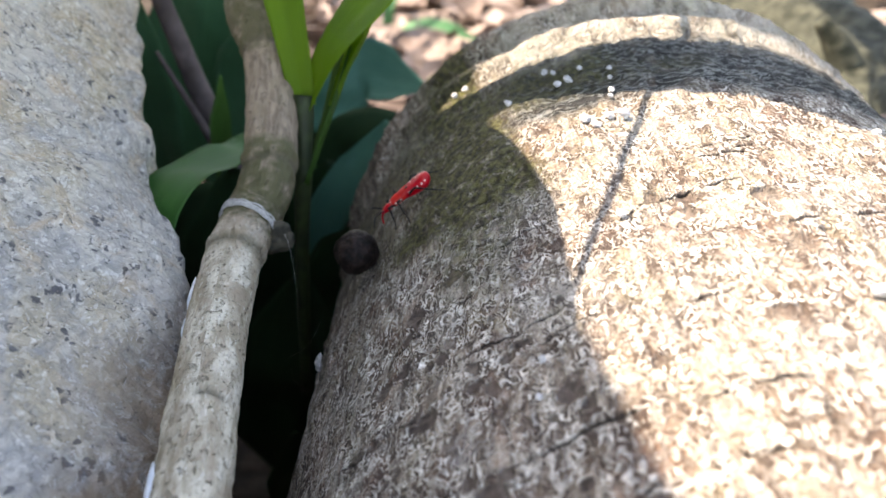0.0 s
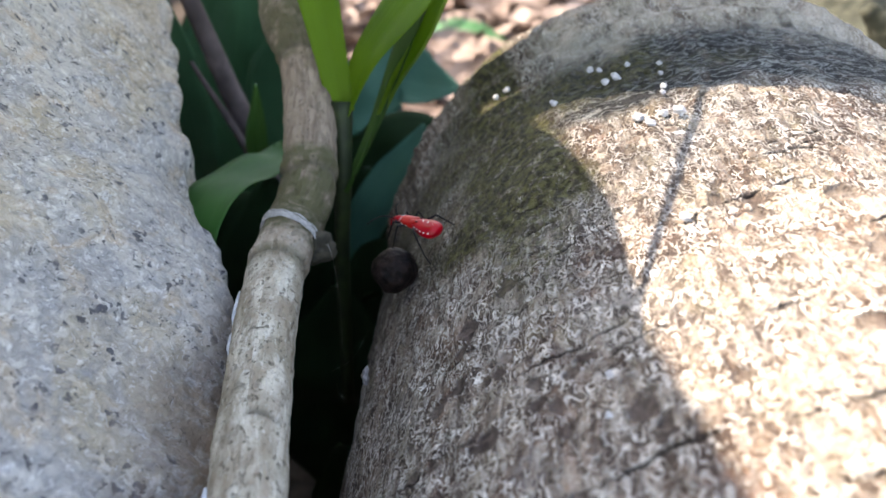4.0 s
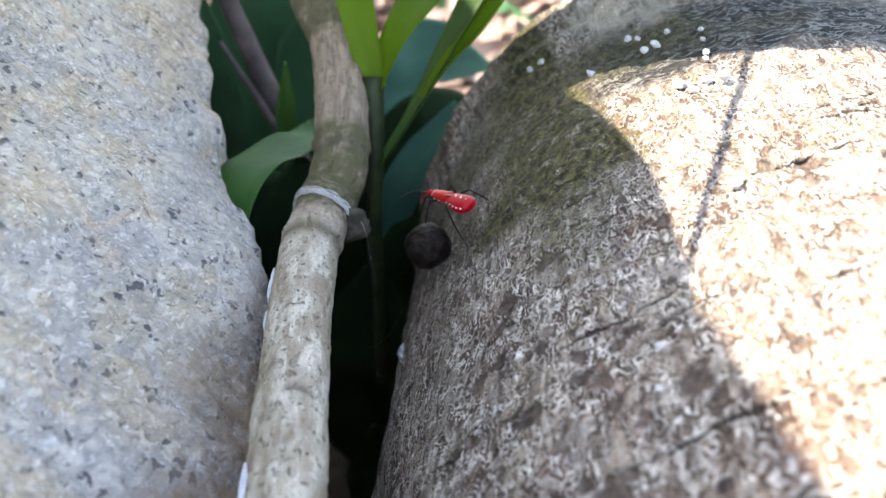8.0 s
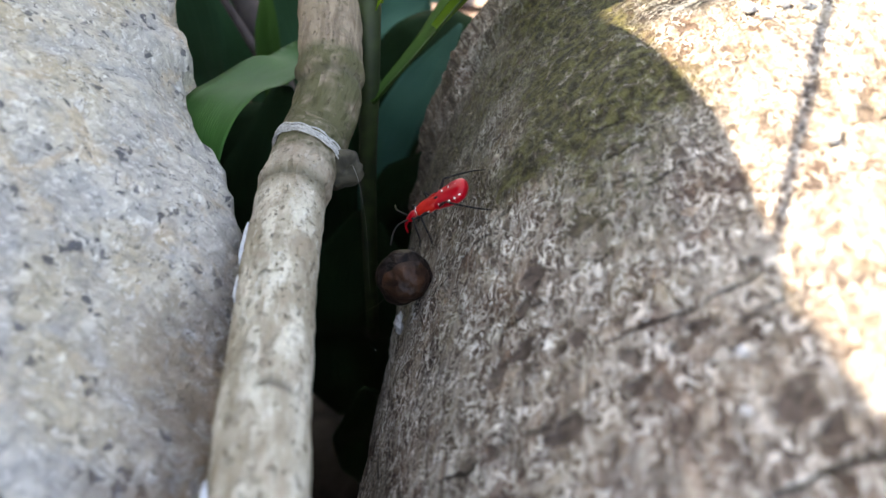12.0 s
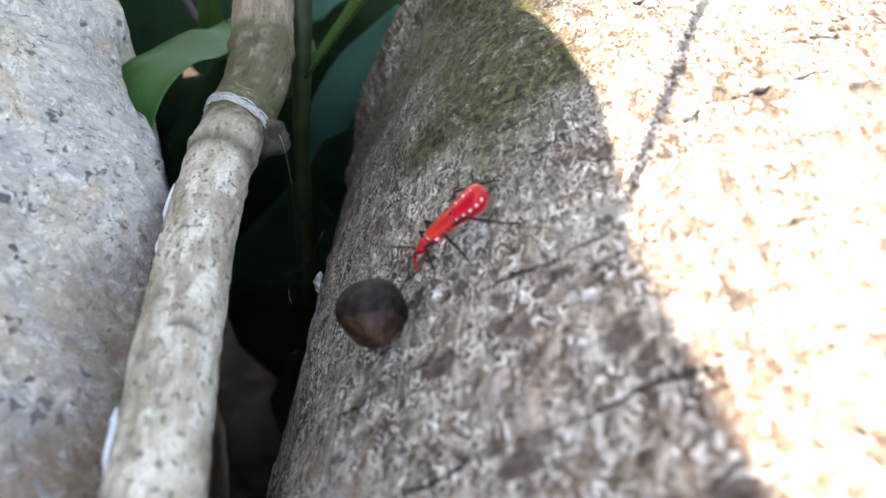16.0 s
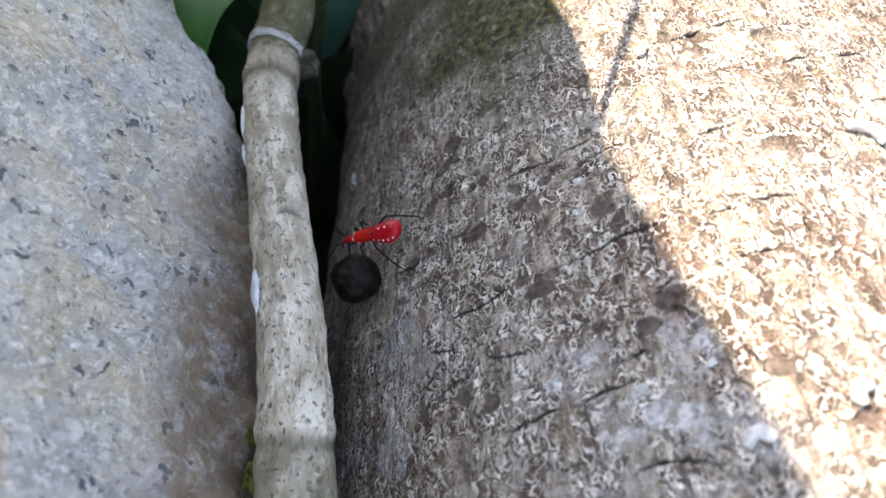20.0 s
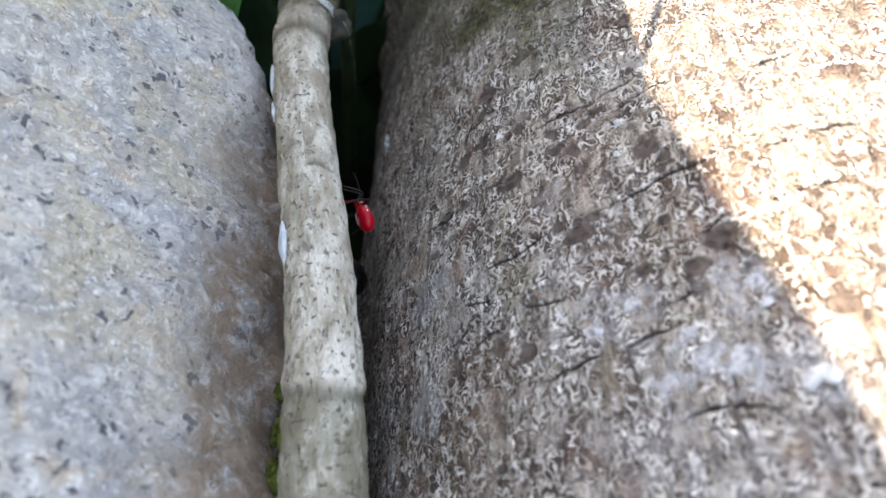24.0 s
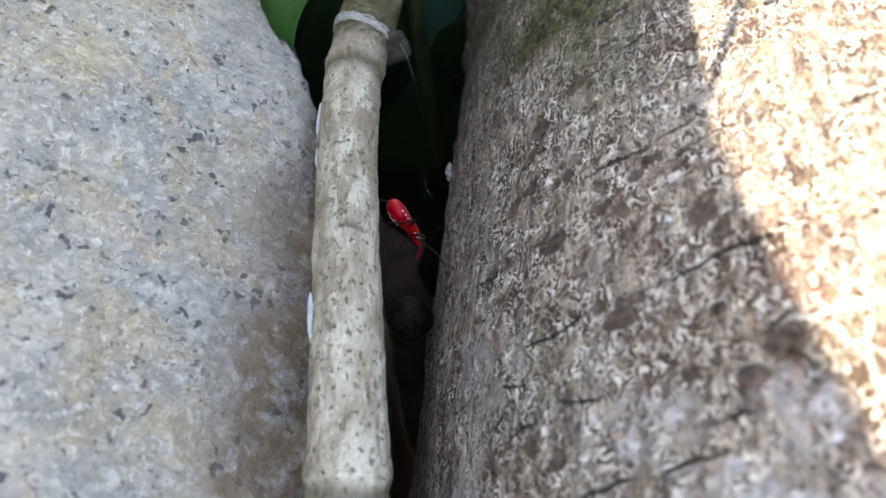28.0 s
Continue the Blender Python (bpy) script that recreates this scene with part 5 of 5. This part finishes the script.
undergrowth()
nodding, drooping = added_shade_shrub()
frond = added_shade_palm()
ground()
litter()
beside_trunk()
fungi()
bug, legs = red_bug()
nut = seed()

# ---- movement ----
# seconds; middle of the body in millimetres; heading; back
BUG_ROWS = [
    (0, -7.4, 125.4, 105.5, -0.777, -0.239, -0.582, -0.605, 0.028, 0.796),
    (0.5, -7.2, 125.8, 105.6, -0.779, -0.233, -0.583, -0.604, 0.028, 0.796),
    (1, -8.3, 124, 104.9, -0.813, -0.162, -0.559, -0.57, 0.032, 0.821),
    (1.2, -12.4, 124.1, 102, -0.875, 0.077, -0.478, -0.48, -0.009, 0.877),
    (1.5, -14.9, 123.7, 100.8, -0.863, 0.414, -0.29, -0.18, 0.285, 0.941),
    (2, -14.9, 123.4, 101.3, -0.821, 0.541, -0.184, -0.133, 0.132, 0.982),
    (3, -14.2, 122.5, 102.1, -0.779, 0.617, -0.111, -0.107, 0.043, 0.993),
    (5.5, -14.3, 122, 101.9, -0.767, 0.634, -0.1, -0.108, 0.026, 0.994),
    (6, -14.6, 122.9, 101.7, -0.777, 0.618, -0.116, -0.114, 0.043, 0.993),
    (7, -14.6, 122.3, 101.8, -0.758, 0.646, -0.086, -0.108, 0.006, 0.994),
    (8, -14.7, 123, 101.6, -0.76, 0.642, -0.096, -0.113, 0.015, 0.993),
    (9, -14.9, 123.1, 101.4, -0.76, 0.644, -0.091, -0.113, 0.007, 0.994),
    (10, -15.2, 123.2, 101.1, -0.753, 0.651, -0.097, -0.121, 0.007, 0.993),
    (11, -15.3, 123.2, 101, -0.726, 0.683, -0.076, -0.126, -0.024, 0.992),
    (11.2, -15.1, 124.8, 101, -0.719, 0.69, -0.08, -0.121, -0.011, 0.993),
    (11.4, -18.4, 119.3, 96.4, -0.866, 0.287, -0.409, -0.459, -0.132, 0.879),
    (11.6, -18.3, 115.6, 96.1, -0.867, 0.187, -0.463, -0.483, -0.081, 0.872),
    (11.8, -17.7, 114.9, 95.5, -0.825, -0.026, -0.564, -0.564, -0.001, 0.825),
    (12, -18.1, 115.3, 95.2, -0.825, -0.02, -0.565, -0.565, -0.003, 0.825),
    (12.2, -17.9, 114.5, 95.4, -0.825, -0.022, -0.564, -0.564, -0.003, 0.826),
    (12.5, -17.2, 111, 95.1, -0.751, -0.216, -0.623, -0.643, 0.029, 0.765),
    (14.5, -6.1, 94.4, 105.4, -0.681, -0.403, -0.611, -0.66, -0.024, 0.751),
    (14.8, -4, 93.1, 107.1, -0.677, -0.415, -0.607, -0.655, -0.037, 0.755),
    (15, -2.7, 94, 107.9, -0.574, -0.538, -0.617, -0.693, -0.081, 0.716),
    (15.3, -1.9, 90.8, 108.4, -0.573, -0.555, -0.602, -0.682, -0.084, 0.727),
    (15.6, -2.1, 87.7, 108.9, -0.722, -0.397, -0.567, -0.612, -0.016, 0.791),
    (16, -1.7, 86.2, 109.3, -0.722, -0.419, -0.551, -0.601, -0.014, 0.799),
    (16.3, -5.7, 92.1, 106.8, -0.798, -0.286, -0.53, -0.555, 0.006, 0.832),
    (16.6, -3.6, 82.6, 108.5, -0.802, -0.32, -0.505, -0.538, 0.019, 0.843),
    (17, -5.8, 80.6, 106.6, -0.781, -0.356, -0.514, -0.558, 0.026, 0.829),
    (17.3, -2.1, 73.5, 109.2, -0.75, -0.409, -0.519, -0.57, 0.004, 0.821),
    (17.6, -6, 80.5, 105.9, -0.73, -0.404, -0.551, -0.605, 0.007, 0.796),
    (18, -9, 77.9, 104.2, -0.838, -0.169, -0.519, -0.53, 0.022, 0.848),
    (18.4, -11.9, 77.6, 102.2, -0.878, 0.017, -0.479, -0.479, -0.007, 0.878),
    (18.8, -12.4, 77.9, 102.1, -0.887, 0.194, -0.42, -0.438, -0.063, 0.897),
    (19, -13.5, 77.8, 101, -0.884, 0.193, -0.426, -0.445, -0.064, 0.893),
    (19.4, -15, 75.3, 98.9, -0.873, 0.076, -0.481, -0.484, -0.023, 0.875),
    (19.7, -16.8, 75.6, 96.7, -0.855, -0.005, -0.519, -0.519, 0.004, 0.855),
    (20, -19.8, 75.6, 94.2, -0.867, 0.174, -0.467, -0.483, -0.061, 0.873),
    (20.2, -21.3, 77.3, 91.5, -0.93, 0.325, 0.171, -0.031, -0.532, 0.846),
    (20.4, -22.6, 75.9, 88.2, -0.544, 0.473, 0.693, 0.221, -0.717, 0.662),
    (20.6, -26.3, 80, 84.9, -0.202, 0.224, 0.953, 0.848, -0.446, 0.285),
    (20.8, -25.5, 80, 84.9, -0.145, 0.296, 0.944, 0.842, -0.464, 0.275),
    (21, -26, 79, 84.9, -0.142, 0.266, 0.954, 0.849, -0.463, 0.255),
    (21.5, -25.9, 79.4, 84.9, -0.113, 0.281, 0.953, 0.847, -0.473, 0.24),
    (23.5, -26.1, 78.7, 84.9, -0.213, 0.206, 0.955, 0.857, -0.431, 0.284),
    (23.7, -25.5, 79.2, 84.9, -0.148, 0.242, 0.959, 0.862, -0.444, 0.245),
    (23.9, -27.8, 74.3, 88.2, -0.377, 0.857, -0.351, 0.903, 0.424, 0.067),
    (24.1, -27.2, 74.6, 90.7, -0.132, 0.85, -0.509, 0.991, 0.123, -0.051),
    (24.3, -27.8, 74, 90.6, 0.203, 0.756, -0.622, 0.977, -0.198, 0.079),
    (24.5, -27.5, 75.2, 90, 0.252, 0.61, -0.752, 0.967, -0.187, 0.173),
    (24.7, -30, 85, 89.9, -0.072, -0.294, -0.953, 0.84, 0.497, -0.217),
    (25, -28, 86.1, 89.9, -0.03, -0.309, -0.951, 0.82, 0.536, -0.2),
    (25.3, -25.9, 92.2, 89.9, -0.041, -0.383, -0.923, 0.797, 0.545, -0.261),
    (25.5, -28.5, 85.3, 89.9, -0.076, -0.363, -0.929, 0.798, 0.536, -0.275),
    (25.7, -30.4, 82.1, 89.9, 0.009, -0.313, -0.95, 0.792, 0.582, -0.185),
    (26, -27.9, 84.3, 89.9, 0.17, -0.376, -0.911, 0.716, 0.683, -0.148),
    (26.3, -27.9, 83.7, 89.9, 0.153, -0.273, -0.95, 0.729, 0.68, -0.078),
    (26.6, -27.3, 83.4, 89.9, 0.228, -0.117, -0.967, 0.718, 0.691, 0.086),
    (27, -28.4, 83.5, 89.9, 0.21, -0.095, -0.973, 0.721, 0.687, 0.089),
    (27.3, -27.7, 85.1, 89.9, 0.198, -0.077, -0.977, 0.739, 0.667, 0.097),
    (27.6, -28.2, 83.3, 89.9, 0.255, -0.142, -0.957, 0.681, 0.729, 0.073),
    (28, -28.5, 82.8, 89.9, 0.224, -0.057, -0.973, 0.728, 0.673, 0.128),
]
# seconds; centre in millimetres; way that the brown base faces
SEED_ROWS = [
    (0, -17.7, 121.8, 93.5, 0.01, 0.60, -0.80),
    (0.5, -17.4, 120.7, 93.9, -0.00, 0.60, -0.80),
    (1, -18.4, 120.8, 93.1, -0.01, 0.61, -0.79),
    (1.2, -20.3, 121.9, 89.7, -0.01, 0.61, -0.79),
    (1.5, -20.4, 124.2, 89.5, -0.00, 0.61, -0.79),
    (2, -20.1, 124.1, 89.7, -0.01, 0.61, -0.79),
    (3, -18.9, 121.9, 91.6, -0.02, 0.60, -0.80),
    (5.5, -19.6, 121.9, 90.5, -0.04, 0.60, -0.80),
    (6, -19.4, 122.6, 90.9, -0.06, 0.59, -0.80),
    (7, -19.6, 122.9, 90.5, -0.07, 0.59, -0.81),
    (8, -19.5, 122.8, 90.7, -0.07, 0.59, -0.81),
    (9, -19, 121.2, 91.5, -0.06, 0.59, -0.81),
    (10, -19.6, 122.2, 90.6, -0.05, 0.55, -0.83),
    (11, -18.8, 121.4, 91.8, -0.05, 0.52, -0.85),
    (11.2, -18.7, 121.5, 91.9, -0.05, 0.52, -0.85),
    (11.4, -20.3, 115.7, 89.6, 0.45, -0.07, -0.89),
    (11.6, -22.1, 114.8, 86.6, 0.68, -0.66, -0.30),
    (11.8, -22.5, 107.5, 86.1, 0.35, -0.86, 0.36),
    (12, -23.4, 109.2, 84.5, 0.35, -0.86, 0.37),
    (12.2, -24.1, 109.6, 83.2, 0.35, -0.86, 0.37),
    (12.5, -24.2, 105.8, 83.1, 0.91, -0.42, 0.04),
    (14.5, -15.4, 90.1, 96.4, -0.26, -0.55, 0.80),
    (14.8, -14, 87.3, 98.1, -0.27, -0.68, 0.68),
    (15, -10.5, 84.5, 101.9, -0.27, -0.77, 0.58),
    (15.3, -9.6, 78.9, 102.5, 0.07, -0.99, -0.10),
    (15.6, -11.2, 77.3, 101.2, 0.10, -0.99, -0.14),
    (16, -11.3, 77.5, 101.1, 0.14, -0.97, -0.18),
    (16.3, -16, 85.4, 95.6, 0.16, -0.97, -0.20),
    (16.6, -12.7, 76.1, 99.6, 0.22, -0.93, -0.31),
    (17, -13.8, 72.7, 98.4, 0.36, -0.02, -0.93),
    (17.3, -10, 65.3, 102.5, 0.20, 0.23, -0.95),
    (17.6, -15.1, 72.9, 96.9, 0.04, 0.45, -0.89),
    (18, -16.4, 72.8, 95.3, 0.08, 0.44, -0.90),
    (18.4, -17.7, 74.7, 93.7, 0.09, 0.42, -0.90),
    (18.8, -17.3, 74.4, 94.2, 0.09, 0.42, -0.91),
    (19, -18.2, 74.7, 92.9, 0.09, 0.42, -0.91),
    (19.4, -21, 72.1, 89.1, 0.08, 0.42, -0.90),
    (19.7, -22.2, 72.9, 87.3, 0.08, 0.42, -0.91),
    (20, -22.9, 71.8, 86.1, 0.08, 0.41, -0.91),
    (20.2, -23.7, 73.4, 86, 0.07, 0.41, -0.91),
    (20.4, -26.5, 74.5, 79, 0.07, 0.41, -0.91),
    (20.6, -30, 77, 71, 0.07, 0.41, -0.91),
    (20.8, -33.5, 79, 64, 0.06, 0.41, -0.91),
    (21, -33.5, 79, 64, 0.06, 0.41, -0.91),
    (21.5, -33.5, 79, 64, 0.06, 0.42, -0.91),
    (23.5, -33.5, 79, 64, 0.03, 0.42, -0.91),
    (23.7, -33.5, 79, 64, 0.03, 0.41, -0.91),
    (23.9, -33.5, 79, 64, 0.02, 0.41, -0.91),
    (24.1, -33.5, 79, 64, 0.01, 0.41, -0.91),
    (24.3, -33.5, 79, 64, 0.00, 0.41, -0.91),
    (24.5, -33.5, 79, 64, -0.01, 0.41, -0.91),
    (24.7, -33.5, 79, 64, -0.03, 0.40, -0.92),
    (25, -33.5, 79, 64, -0.07, 0.39, -0.92),
    (25.3, -33.5, 79, 64, -0.09, 0.39, -0.92),
    (25.5, -33.5, 79, 64, -0.10, 0.39, -0.92),
    (25.7, -33.5, 79, 64, -0.12, 0.39, -0.91),
    (26, -33.5, 79, 64, -0.14, 0.39, -0.91),
    (26.3, -33.5, 79, 64, -0.16, 0.38, -0.91),
    (26.6, -33.5, 79, 64, -0.18, 0.38, -0.91),
    (27, -33.5, 79, 64, -0.20, 0.38, -0.91),
    (27.3, -33.5, 79, 64, -0.19, 0.36, -0.91),
    (27.6, -33.5, 79, 64, -0.19, 0.36, -0.92),
    (28, -33.5, 79, 64, -0.20, 0.35, -0.92),
]
# seconds; degrees by which the folded leaf leans
SWAY_ROWS = [(0.0, 26), (0.4, 14), (0.7, -4), (1.0, -8), (1.5, 4), (2.0, 10), (3.0, 16), (3.5, 22), (4.5, 8), (5.5, 0), (6.0, -2), (7.0, -8), (8.0, 6), (9.5, -10), (12.0, -4), (15.0, 5), (18.0, -4), (22.0, 4), (28.0, 0)]
# seconds; millimetres along y at which the added sapling's narrow and broad shading leaves hang
NOD_ROWS = [(0.0, 229), (0.25, 221), (0.5, 216), (2.8, 215), (3.3, 219), (3.5, 222), (4.5, 217), (5.5, 216), (28.0, 216)]
DROOP_ROWS = [(0.0, 266), (0.25, 284), (0.5, 293), (1.2, 292), (1.6, 283), (2.2, 280), (2.6, 260), (3.0, 245), (3.2, 245), (3.5, 253), (4.5, 243), (5.5, 239), (9.0, 237.5), (15.0, 237), (17.0, 234), (22.0, 235), (28.0, 236)]
# seconds; millimetres by which the added palm frond swings aside to clear the sun
FROND_ROWS = [(0.0, 230), (1.2, 230), (1.5, 0), (3.5, 0), (5.9, 0), (6.4, 230), (14.0, 230), (14.4, 0), (15.2, 0), (15.7, 230), (16.4, 230), (16.65, 0), (17.25, 0), (17.6, 230), (28.0, 230)]
STEPS = [(0.5, 2.0), (11.2, 12.5), (13.0, 18.4), (19.0, 20.8), (23.7, 25.8)]


def facing(place, heading, back):
    y = Vector(heading).normalized()
    x = y.cross(Vector(back)).normalized()
    return Matrix.Translation(place) @ Matrix((x, y, x.cross(y))).transposed().to_4x4()


def motions():
    walk(bug, [(t, facing((x * MM, y * MM, z * MM), (a, b, c), (d, e, f))) for t, x, y, z, a, b, c, d, e, f in BUG_ROWS])
    walk(nut, [(t, facing((x * MM, y * MM, z * MM), Vector((a, b, c)).cross(Vector((0.3, 0.2, 1))).cross(Vector((a, b, c))), (-a, -b, -c))) for t, x, y, z, a, b, c in SEED_ROWS])
    walk(swaying, [(t, pose(-0.0325, 0.1495, 0.0935, 0, -d - 2, 0)) for t, d in SWAY_ROWS])
    walk(nodding, [(t, pose(0.06, d * MM, 0.362, 0, 0, (d - 222) * 0.3)) for t, d in NOD_ROWS])
    walk(drooping, [(t, pose(0.06, d * MM, 0.366, 0, 0, (d - 244) * 0.1)) for t, d in DROOP_ROWS])
    walk(frond, [(t, pose(-1.083 + d * MM, 0.648, 1.76)) for t, d in FROND_ROWS])
    for leg, hip, side, n in legs:
        rows = [(0.0, pose(*hip))]
        for start, end in STEPS:
            count = round((end - start) / 0.2)
            for k in range(count + 1):
                swing = 0 if k in (0, count) else 13 * (1 if (k + n + (side > 0)) % 2 else -1)
                rows.append((start + (end - start) * k / count, pose(*hip, 0, -abs(swing) * 0.25 * side if swing > 0 else 0, swing * side)))
        rows.append((28.0, pose(*hip)))
        walk(leg, rows)


motions()
